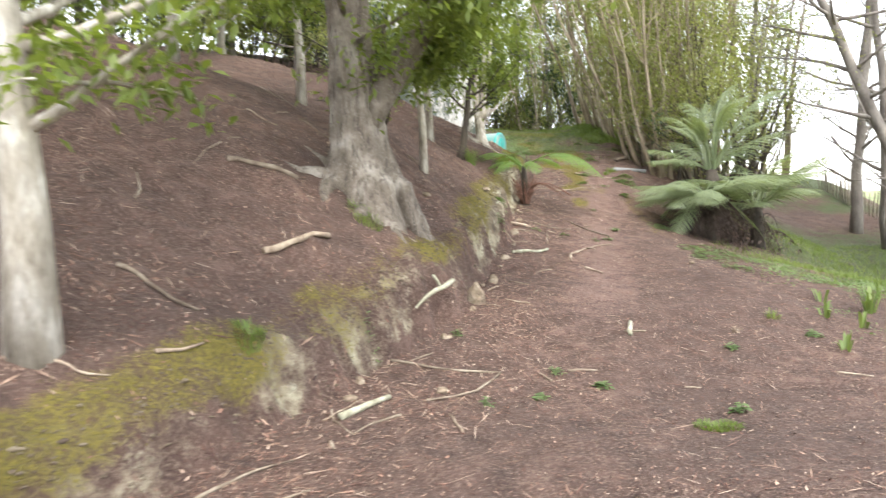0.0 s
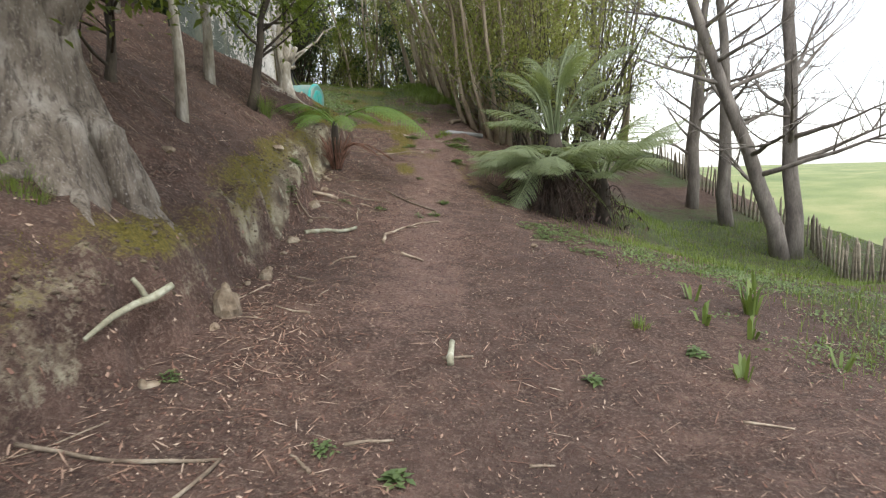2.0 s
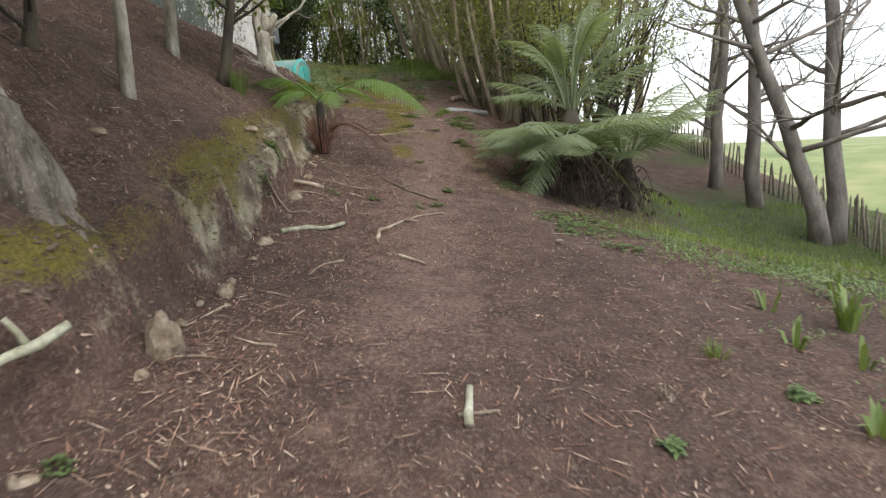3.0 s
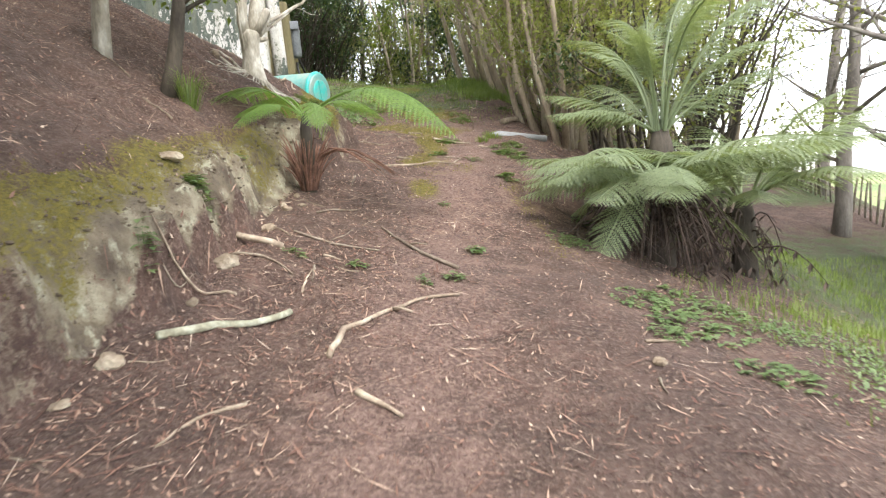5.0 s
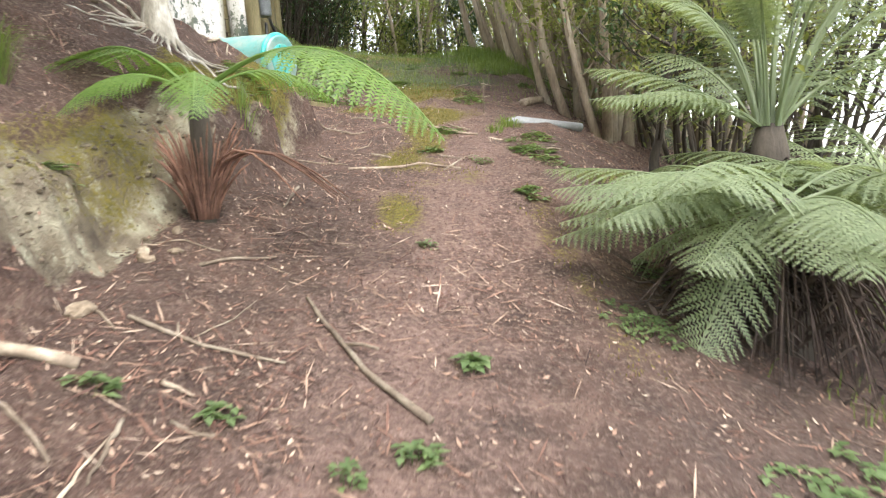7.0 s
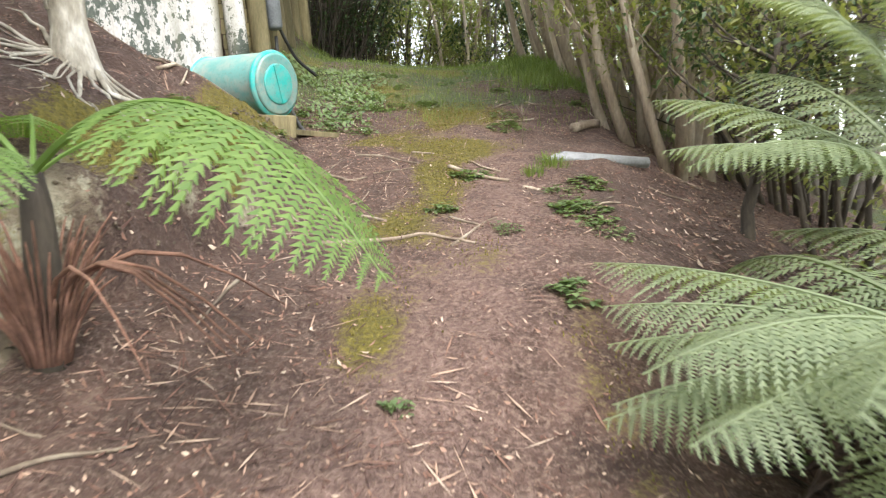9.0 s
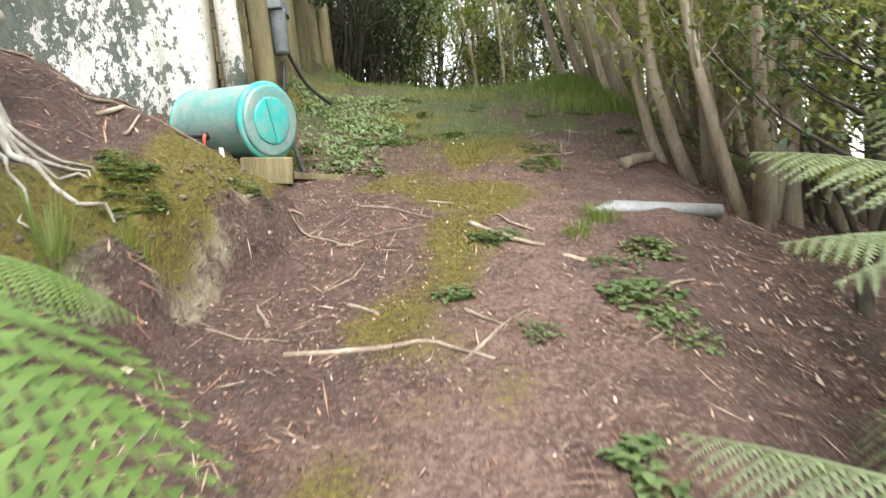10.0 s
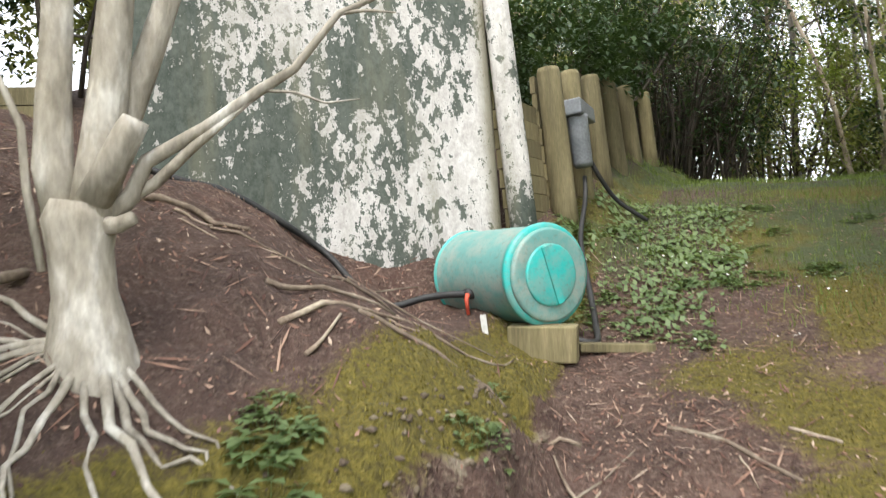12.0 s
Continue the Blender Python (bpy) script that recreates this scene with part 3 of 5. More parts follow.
def build_old_tree():
    """The thick old tree on the bank, with flaring roots and a fork."""
    rnd = random.Random(3)
    x, y = -0.80, 6.9
    g = ground(x, y) - 0.15
    e = thing("old_tree", pose(x, y, g), "thick old grey-brown tree with flaring roots on the bank", "tree")
    k = Mesh()
    pts = [(0, 0, -1.0), (0, 0, -0.12), (0.0, 0, 0.18), (0.0, 0.0, 0.5), (-0.01, 0.02, 0.9), (-0.02, 0.04, 1.4), (-0.05, 0.1, 2.2), (-0.1, 0.2, 3.4), (-0.1, 0.3, 5.5), (0, 0.3, 8)]
    rs = [0.85, 0.54, 0.40, 0.315, 0.265, 0.245, 0.21, 0.19, 0.15, 0.08]
    sides, rings = 72, 90
    zs = [p[2] for p in pts]
    vs = []
    for j in range(rings + 1):
        pz = -1.0 + 9.0 * (j / rings) ** 1.7
        px, py, r = (float(np.interp(pz, zs, c)) for c in ([p[0] for p in pts], [p[1] for p in pts], rs))
        for i in range(sides):
            w = 2 * math.pi * i / sides
            low = max(0.0, 1 - max(0, pz) / 0.6)
            rr = r * (1 + 0.06 * math.sin(3 * w + pz) + 0.04 * math.sin(7 * w + 2 * pz) + 0.13 * low * math.sin(5 * w + 0.6))
            ridge = noise.noise(Vector((math.cos(w) * 6, math.sin(w) * 6, pz * 1.6))) * 0.026 + noise.noise(Vector((math.cos(w) * 14, math.sin(w) * 14, pz * 6))) * 0.014
            rr += ridge
            vs.append(Vector((px + rr * math.cos(w), py + rr * math.sin(w), pz)))
    k.add(vs, [(j * sides + i, j * sides + (i + 1) % sides, (j + 1) * sides + (i + 1) % sides, (j + 1) * sides + i) for j in range(rings) for i in range(sides)])
    part("trunk", k, BARK_OLD, e)
    k = Mesh()
    ends = []
    line = [(0.04, 0.0, 0.62), (0.24, -0.02, 0.98), (0.46, 0.0, 1.32), (0.76, 0.05, 1.75), (1.08, 0.1, 2.25), (1.5, 0.2, 3.0), (1.8, 0.3, 4.2), (1.95, 0.3, 5.5)]
    k.tube(line, [0.16, 0.155, 0.145, 0.135, 0.125, 0.11, 0.08, 0.04], 16, True, 0.04, 2)
    part("limb", k, BARK_OLD, e)
    for a, (px, py, pz), ln, r in ((20, (0.1, 0, 1.3), 1.5, 0.035), (-60, (0.05, -0.1, 1.6), 1.3, 0.03), (-110, (-0.05, -0.1, 1.9), 1.7, 0.035), (70, (0.5, 0.05, 1.6), 1.4, 0.03), (-30, (0.75, 0, 1.9), 1.3, 0.028), (150, (-0.1, 0.1, 2.3), 1.8, 0.04), (10, (1.1, 0.1, 2.6), 1.4, 0.03)):
        k = Mesh()
        limb(k, (px, py, pz), (math.cos(radians(a)), math.sin(radians(a)), 0.35), ln, r, 0.006, rnd, 2, 0.2, 0.0, 5, ends)
        part("branch", k, BARK_OLD, e)
    high = []
    for i in range(16):
        a = i * 2.4
        k = Mesh()
        z0 = 2.6 + 0.32 * i
        limb(k, (-0.08, 0.2, z0), (math.cos(a), math.sin(a), 0.45), 2.6 - 0.08 * i, 0.05, 0.006, rnd, 2, 0.16, 0.02, 5, high)
        part("branch", k, BARK_OLD, e)
    part("crown", foliage(ends * 2 + high, 26000, 0.22, 0.11, rnd), LEAF_BRIGHT, e, "bright green leaves")["kind"] = "stuff"
    # roots that run down over the bank
    for a, ln, r in ((-18, 0.75, 0.13), (-48, 0.7, 0.12), (-80, 0.6, 0.13), (-115, 0.65, 0.12), (15, 0.6, 0.1), (-150, 0.6, 0.12), (160, 0.5, 0.1), (60, 0.5, 0.09)):
        k = Mesh()
        rp = []
        for i in range(8):
            t = i / 7
            dd = 0.25 + ln * t
            w = radians(a + 10 * math.sin(3 * t + a))
            wx, wy = x + dd * math.cos(w), y + dd * math.sin(w)
            rp.append(Vector((wx - x, wy - y, max(ground(wx, wy) - g, (0.22 * (1 - t) ** 2.2) if t < 0.35 else -9) - 0.03)))
        k.tube(rp, [r * (1 - t / 7) ** 0.8 * 1.0 + 0.012 for t in range(8)], 10, True, 0.08, a)
        part("root", k, BARK_OLD, e)


build_old_tree()


def thin_tree(name, x, y, label, r, height, mat, lean=(0, 0), leaf=None, leaves=0, first=1.2, branches=6, seed=0, reach=0.9, size=0.07, group=""):
    rnd = random.Random(seed)
    g = ground(x, y)
    e = thing(name, pose(x, y, g), label, "tree", group)
    k = Mesh()
    n = 9
    pts = [Vector((lean[0] * (i / n) ** 1.2 * height + 0.04 * rnd.uniform(-1, 1) * (i > 0), lean[1] * (i / n) * height + 0.04 * rnd.uniform(-1, 1) * (i > 0), -0.15 + (height + 0.15) * i / n)) for i in range(n + 1)]
    k.tube(pts, taper(r, r * 0.35, n + 1, 0.35), 12, True, 0.05, seed)
    part("trunk", k, mat, e)
    ends = []
    for b in range(branches):
        t = first / height + (1 - first / height) * (b + rnd.random()) / branches
        i = min(int(t * n), n - 1)
        p = pts[i].lerp(pts[i + 1], t * n - i)
        a = rnd.uniform(0, 2 * math.pi)
        k = Mesh()
        limb(k, p, (math.cos(a), math.sin(a), rnd.uniform(0.2, 0.9)), reach * rnd.uniform(0.6, 1.2), r * 0.34, 0.004, rnd, 2, 0.16, 0.03, 4, ends)
        part("branch", k, mat, e)
    if leaf:
        part("crown", foliage(ends, leaves, 0.12, size, rnd), leaf, e)["kind"] = "stuff"
    return e


thin_tree("pale_tree", -2.1, 3.12, "pale smooth-barked tree with a bare low branch on the bank", 0.112, 7.0, BARK_PALE, (-0.01, 0.0), LEAF_BRIGHT, 16000, 1.15, 20, 11, 2.3, 0.10)
thin_tree("sapling", -0.15, 9.1, "thin pale straight sapling on the earth bank", 0.05, 7.0, BARK_PALE, (0.0, 0.02), LEAF_GROVE, 2200, 1.0, 7, 12, 0.7, 0.06, "saplings on the bank")
thin_tree("sapling", -0.07, 11.4, "thin pale straight sapling on the earth bank", 0.06, 7.0, BARK_PALE, (-0.01, 0.0), LEAF_GROVE, 2200, 1.2, 7, 13, 0.8, 0.06, "saplings on the bank")
thin_tree("sapling", -1.9, 9.6, "thin pale straight sapling on the earth bank", 0.06, 7.0, BARK_PALE, (0.02, 0.0), LEAF_GROVE, 2600, 1.0, 7, 14, 1.0, 0.06, "saplings on the bank")
thin_tree("sapling", -3.2, 8.2, "thin pale straight sapling on the earth bank", 0.07, 5.5, BARK_PALE, (0.05, 0.0), LEAF_BRIGHT, 3500, 0.8, 8, 15, 1.2, 0.07, "saplings on the bank")
thin_tree("sapling", -1.4, 12.6, "thin pale straight sapling on the earth bank", 0.06, 7.0, BARK_PALE, (0.03, 0.0), LEAF_GROVE, 2600, 0.8, 7, 16, 1.0, 0.06, "saplings on the bank")
thin_tree("dark_sapling", 0.42, 11.34, "dark-barked young tree with bright green leaves on the bank", 0.065, 2.7, BARK_DARK, (0.24, -0.05), LEAF_BRIGHT, 9000, 0.6, 18, 17, 1.35, 0.085)
thin_tree("dark_shrub", -0.66, 8.6, "small dark branching shrub on the earth bank", 0.05, 1.5, BARK_DARK, (0.06, 0.0), LEAF_GROVE, 260, 0.2, 11, 18, 1.5, 0.06)
thin_tree("dark_shrub", 5.0, 13.65, "dark-stemmed leaning shrub on the falling edge of the path", 0.05, 1.35, BARK_DARK, (0.18, 0.05), LEAF_DARK, 1300, 0.4, 12, 19, 1.1, 0.07)


def far_hill_trees():
    """Leafy trees at the top of the hill behind the bank."""
    spots = [(-6.5, 9), (-5.5, 11.5), (-7, 13.5), (-4.5, 14.5), (-8, 10.5), (-5, 17), (-8.5, 7), (-7.5, 4.5), (-3.2, 16), (-10, 12), (-9, 16), (-6.5, 6.5)]
    for i, (x, y) in enumerate(spots):
        thin_tree("hill_tree", x, y, "slender tree with green leaves on top of the hill", 0.09, 6.0, BARK_PALE if i % 2 else BARK_GREY, (0.03, 0.0), LEAF_BRIGHT if i % 3 == 0 else LEAF_GROVE, 5500, 0.6, 16, 40 + i, 1.8, 0.12, "trees on the hill top")


far_hill_trees()
for i, (tx, ty) in enumerate(((0.4, 27.6), (1.7, 29.0), (2.5, 27.2), (3.7, 30.0), (4.6, 27.4), (-1.0, 29.0))):
    thin_tree("crest_tree", tx, ty, "leafy green tree behind the crest of the path", 0.09, 7.5, BARK_GREY, (0.02, 0.0), (LEAF_GROVE, LEAF_DARK, LEAF_BRIGHT)[i % 3], 10000, 0.6, 22, 140 + i, 1.9, 0.12, "trees on the crest")


def build_pruned_tree():
    """The pale pruned tree beside the wall, with spreading roots."""
    x, y = 0.93, 12.97
    g = ground(x, y)
    e = thing("pruned_tree", pose(x, y, g) @ Matrix.Scale(0.93, 4), "pale pruned tree with cut stubs and spreading bare roots", "tree")
    u, v = Vector((0.82, 0.57, 0)), Vector((-0.57, 0.82, 0))      # across the slope, and into it

    def at(a, h, b=0.0):
        return u * a + v * b + Vector((0, 0, h))

    k = Mesh()
    k.tube([at(0, -0.4), at(0.0, -0.08), at(0, 0.06), at(-0.01, 0.2), at(-0.02, 0.34), at(-0.02, 0.44), at(-0.01, 0.5)], [0.2, 0.165, 0.125, 0.1, 0.1, 0.115, 0.1], 20, True, 0.03, 1)
    part("trunk", k, BARK_PALE, e)
    for line, rs in (
        ([at(-0.06, 0.42), at(-0.10, 0.62), at(-0.09, 0.85), at(-0.07, 1.1), at(-0.05, 1.6), at(-0.1, 2.4)], [0.065, 0.062, 0.055, 0.05, 0.045, 0.03]),
        ([at(0.02, 0.42), at(0.05, 0.62), at(0.09, 0.9), at(0.13, 1.25), at(0.16, 1.7), at(0.2, 2.6)], [0.08, 0.072, 0.062, 0.056, 0.05, 0.03]),
        ([at(0.05, 0.66, 0.05), at(0.12, 0.82, 0.08), at(0.2, 1.05, 0.1), at(0.28, 1.3, 0.12), at(0.45, 1.9, 0.15), at(0.6, 2.6, 0.2)], [0.045, 0.05, 0.046, 0.042, 0.036, 0.02]),
        ([at(0.04, 0.5, -0.03), at(0.11, 0.62, -0.05), at(0.17, 0.72, -0.06), at(0.19, 0.76, -0.06)], [0.06, 0.052, 0.047, 0.043]),
        ([at(0.05, 0.42, -0.02), at(0.12, 0.42, -0.04), at(0.17, 0.44, -0.05)], [0.035, 0.028, 0.022]),
        ([at(0.07, 0.44), at(0.15, 0.52), at(0.2, 0.63), at(0.4, 0.74), at(0.58, 0.86), at(0.7, 0.93), at(0.86, 1.12), at(0.98, 1.17), at(1.12, 1.26)], [0.035, 0.03, 0.026, 0.022, 0.02, 0.016, 0.012, 0.009, 0.004]),
        ([at(0.12, 0.5, 0.01), at(0.22, 0.56, 0.02), at(0.36, 0.68, 0.0), at(0.55, 0.83, 0.0)], [0.022, 0.02, 0.017, 0.012]),
        ([at(0.86, 1.12), at(0.95, 1.13), at(1.06, 1.12)], [0.008, 0.006, 0.003]),
        ([at(0.58, 0.86), at(0.7, 0.85), at(0.8, 0.81), at(0.92, 0.82)], [0.007, 0.005, 0.004, 0.002]),
        ([at(-0.12, 0.28, -0.05), at(-0.16, 0.55, -0.05), at(-0.17, 0.75, -0.05), at(-0.25, 0.95, -0.05), at(-0.3, 1.25, -0.05)], [0.013, 0.013, 0.012, 0.01, 0.007]),
    ):
        k = Mesh()
        k.tube(line, rs, 14, True, 0.05, len(line))
        part("branch", k, BARK_PALE, e)
    rnd = random.Random(8)
    heads = [(-25, 0.75, 0.03), (-12, 0.55, 0.026), (8, 0.5, 0.024), (-45, 0.55, 0.024), (-35, 0.6, 0.02), (20, 0.5, 0.02)] + [(-60 - 8 * i + rnd.uniform(-4, 4), rnd.uniform(0.45, 0.9), rnd.uniform(0.008, 0.022)) for i in range(12)] + [(150, 0.5, 0.03), (185, 0.5, 0.025)]
    for a, ln, r in heads:
        k = Mesh()
        pts, w = [], radians(a)
        for i in range(9):
            t = i / 8
            w += rnd.uniform(-0.12, 0.12)
            dd = 0.07 + ln * t
            wx, wy = x + dd * math.cos(w), y + dd * math.sin(w)
            pts.append(Vector((wx - x, wy - y, ground(wx, wy) - g + r * 0.3 + 0.07 * max(0.0, 1 - 5 * t) * (r / 0.03))))
        k.tube(pts, [0.72 * r * (1 - 0.75 * i / 8) for i in range(9)], 8, True, 0.1, int(a) + 400)
        part("root", k, BARK_PALE, e)


build_pruned_tree()


def bare_tree(x, y, label, stems, seed):
    rnd = random.Random(seed)
    g = ground(x, y)
    e = thing("bare_tree", pose(x, y, g), label, "tree", "leafless trees by the fence")
    for (dx, dy, lx, ly, h, r) in stems:
        k = Mesh()
        n = 10
        pts = [Vector((dx + lx * (i / n) ** 1.15 + 0.05 * rnd.uniform(-1, 1) * (i > 0), dy + ly * i / n + 0.05 * rnd.uniform(-1, 1) * (i > 0), -0.2 + h * i / n)) for i in range(n + 1)]
        k.tube(pts, taper(r, r * 0.3, n + 1, 0.2), 12, True, 0.05, seed)
        part("trunk", k, BARK_GREY, e)
        for b in range(14):
            t = rnd.uniform(0.14, 0.97)
            i = min(int(t * n), n - 1)
            a = rnd.uniform(0, 2 * math.pi)
            k = Mesh()
            limb(k, pts[i].lerp(pts[i + 1], t * n - i), (math.cos(a), math.sin(a), rnd.uniform(0.1, 0.7)), rnd.uniform(1.3, 3.0), r * 0.33 * (1.1 - 0.5 * t), 0.004, rnd, 2, 0.14, 0.03, 9)
            part("branch", k, BARK_GREY, e)


GREY_LABEL = "leafless grey-barked tree standing beside the paling fence"
bare_tree(9.65, 15.2, GREY_LABEL, [(0, 0, 0.5, 0, 8, 0.13)], 21)
bare_tree(9.55, 13.8, GREY_LABEL, [(0, 0, -0.5, 0.0, 8, 0.14)], 22)
bare_tree(9.25, 11.8, "leafless grey tree with two trunks from one base by the fence", [(-0.08, 0, -2.9, 0.2, 7, 0.15), (0.14, 0, -0.1, 0.3, 8.5, 0.155)], 23)
bare_tree(11.1, 17.5, GREY_LABEL, [(0, 0, 0.8, 0, 8, 0.12)], 24)
bare_tree(8.3, 17.5, GREY_LABEL, [(0, 0, 0.3, 0, 7, 0.12)], 25)
bare_tree(10.8, 9.6, GREY_LABEL, [(0, 0, -0.9, 0, 8, 0.13)], 26)


# ---- the grove ----
def grove_kind(seed, stems, leaf, leaves, bark, lean):
    rnd = random.Random(seed)
    e = thing("grove_tree", pose(0, 0, 0), "many-stemmed tree with slender pale brown trunks", "tree", "grove of slender trees")
    ends = []
    for s in range(stems):
        a = 2 * math.pi * s / stems + rnd.uniform(-0.5, 0.5)
        h, r = rnd.uniform(6.0, 8.5), rnd.uniform(0.036, 0.075)
        k = Mesh()
        n = 9
        ox, oy = 0.12 * math.cos(a), 0.12 * math.sin(a)
        sx, sy = lean + 0.16 * math.cos(a) + rnd.uniform(-0.06, 0.06), 0.16 * math.sin(a)
        ph = rnd.uniform(0, 6)
        pts = [Vector((ox + sx * h * (i / n) ** 0.9 + 0.09 * math.sin(ph + i * 1.1), oy + sy * h * (i / n) + 0.08 * math.cos(ph + i), -0.25 + h * i / n)) for i in range(n + 1)]
        k.tube(pts, taper(r, r * 0.3, n + 1, 0.3), 9, True, 0.08, seed + s)
        part("trunk", k, bark, e)
        for b in range(8):
            k = Mesh()
            t = rnd.uniform(0.12, 0.98)
            i = min(int(t * n), n - 1)
            w = rnd.uniform(0, 6.28)
            limb(k, pts[i].lerp(pts[i + 1], t * n - i), (math.cos(w), math.sin(w), 0.9), rnd.uniform(0.8, 1.7), r * 0.3, 0.004, rnd, 1, 0.15, 0.05, 4, ends, 5, 5)
            part("branch", k, bark, e)
    part("crown", foliage(ends, leaves, 0.22, 0.09, rnd), leaf, e)["kind"] = "stuff"
    return e


def plant_grove():
    kinds = [grove_kind(60, 3, LEAF_GROVE, 3800, BARK_GROVE, -0.10), grove_kind(61, 3, LEAF_GROVE, 3600, BARK_GROVE, -0.14),
             grove_kind(62, 4, LEAF_GROVE, 4600, BARK_GROVE, -0.05), grove_kind(63, 3, LEAF_BRIGHT, 4200, BARK_GROVE, 0.0), grove_kind(64, 2, LEAF_GROVE, 4200, BARK_GREY, -0.08)]
    first = [(5.0, 14.95), (4.85, 15.8), (5.3, 15.3), (5.1, 16.3), (4.95, 17.3), (5.9, 15.9), (5.6, 17.5), (5.1, 18.4), (6.3, 16.9), (4.9, 19.6), (6.2, 18.4), (5.5, 20.3), (6.9, 16.6), (5.0, 21.4)]
    rnd = random.Random(31)
    spots = list(first)
    tries = 0
    while len(spots) < 86 and tries < 6000:
        tries += 1
        if rnd.random() < 0.68:
            y = rnd.uniform(15, 36)
            x = float(shoulder_x(y)) + rnd.uniform(0.5, 7.5)
        else:
            x, y = rnd.uniform(-6, 6), rnd.uniform(26, 38)
            if 2.2 < x < 3.3:
                continue
        if x > 1.95 + 0.68 * (y - 6.06) - 0.8 or x > 10 or any((x - a) ** 2 + (y - b) ** 2 < 0.9 ** 2 for a, b in spots):
            continue
        spots.append((x, y))
    for i, (x, y) in enumerate(spots):
        kind = kinds[i % 3 if i < 14 else rnd.choice((0, 1, 2, 3, 4, 0, 1))]
        s = rnd.uniform(0.8, 1.15) if i > 1 else 0.72
        m = pose(x, y, ground(x, y), 0, 0, rnd.uniform(-45, 45)) @ Matrix.Scale(s, 4)
        if i < 5:
            kinds[i].matrix_basis = m
            if i == 4:
                kinds[i].matrix_basis = pose(8.2, 20.5, ground(8.2, 20.5))
        else:
            c = copy_thing(kind, pose(0, 0, 0))
            c.matrix_basis = m


plant_grove()


def leafy_mass(name, x, y, z, rx, ry, rz, count, mat, label, size, seed, stems=12, droop=0.0):
    """A dense bush: many crooked stems and a ragged crown of leaves."""
    rnd = random.Random(seed)
    e = thing(name, pose(x, y, z), label, "bush")
    ends = []
    for s in range(stems):
        k = Mesh()
        a, q = rnd.uniform(0, 6.28), rnd.uniform(0.1, 0.6)
        limb(k, (rx * q * math.cos(a), ry * q * math.sin(a), -0.1), (rx * math.cos(a), ry * math.sin(a), rz * 1.6), rz * rnd.uniform(0.7, 1.25), 0.03, 0.006, rnd, 2, 0.2, 0.0, 4, ends, 5, 6)
        part("stem", k, BARK_DARK, e)
    lumps = [Vector((rx * rnd.uniform(-1, 1), ry * rnd.uniform(-1, 1), rz * rnd.uniform(-0.02, 1.15))) for _ in range(80)]
    lumps = [p for p in lumps if (p.x / rx) ** 2 + (p.y / ry) ** 2 + ((p.z - rz * 0.6) / (rz * 0.7)) ** 2 < 1.25]
    part("crown", foliage(ends + lumps * 3, count, 0.16, size, rnd), mat, e)["kind"] = "stuff"


leafy_mass("evergreen_bush", -0.25, 20.4, ground(-0.25, 20.4) - 0.3, 1.7, 2.3, 2.3, 20000, LEAF_DARK, "dark evergreen bush hanging over the timber retaining wall", 0.11, 71)
leafy_mass("evergreen_bush", -1.6, 24.5, ground(-1.6, 24.5), 2.0, 2.0, 3.2, 9000, LEAF_DARK, "dark evergreen bush behind the timber retaining wall", 0.12, 72)
leafy_mass("grey_brush", 0.5, 24.2, ground(0.5, 24.2), 1.2, 0.9, 2.9, 2600, LEAF_DARK, "grey twiggy brush at the end of the retaining wall", 0.05, 73, 90)
leafy_mass("evergreen_bush", 1.2, 24.8, ground(1.2, 24.8), 1.1, 1.1, 3.2, 7000, LEAF_DARK, "dark leafy bush at the end of the retaining wall", 0.11, 79, 24)
leafy_mass("crest_bush", 1.9, 27.0, ground(1.9, 27.0), 1.5, 1.2, 3.4, 6500, LEAF_GROVE, "leafy green bush on the crest of the path", 0.10, 74, 30)
leafy_mass("crest_bush", 4.6, 28.5, ground(4.6, 28.5), 1.4, 1.2, 3.0, 5000, LEAF_BRIGHT, "leafy green bush on the crest of the path", 0.10, 77, 24)
for i, (bx, by, br) in enumerate(((-6.8, 8.0, 1.7), (-6.2, 10.6, 1.7), (-5.4, 13.0, 1.6), (-8.0, 5.5, 1.7), (-7.6, 2.6, 1.7), (-4.4, 16.5, 1.6), (-6.6, 15.0, 1.7), (-5.0, 19.0, 1.8), (-8.2, 12.8, 1.9), (-3.4, 18.2, 1.5))):
    leafy_mass("hill_bush", bx, by, ground(bx, by), br, br, 2.7, 5200, (LEAF_DARK, LEAF_BRIGHT, LEAF_GROVE)[i % 3], "leafy green bush on top of the hill", 0.13, 171 + i, 10)
leafy_mass("hedge_bush", 5.9, 13.3, ground(5.9, 13.3), 1.0, 1.0, 3.0, 6500, LEAF_GROVE, "tall green bush behind the tree ferns", 0.07, 75, 20)
leafy_mass("hedge_bush", 6.5, 15.2, ground(6.5, 15.2), 1.1, 1.1, 3.6, 7000, LEAF_GROVE, "tall green bush at the edge of the grove", 0.08, 76, 20)


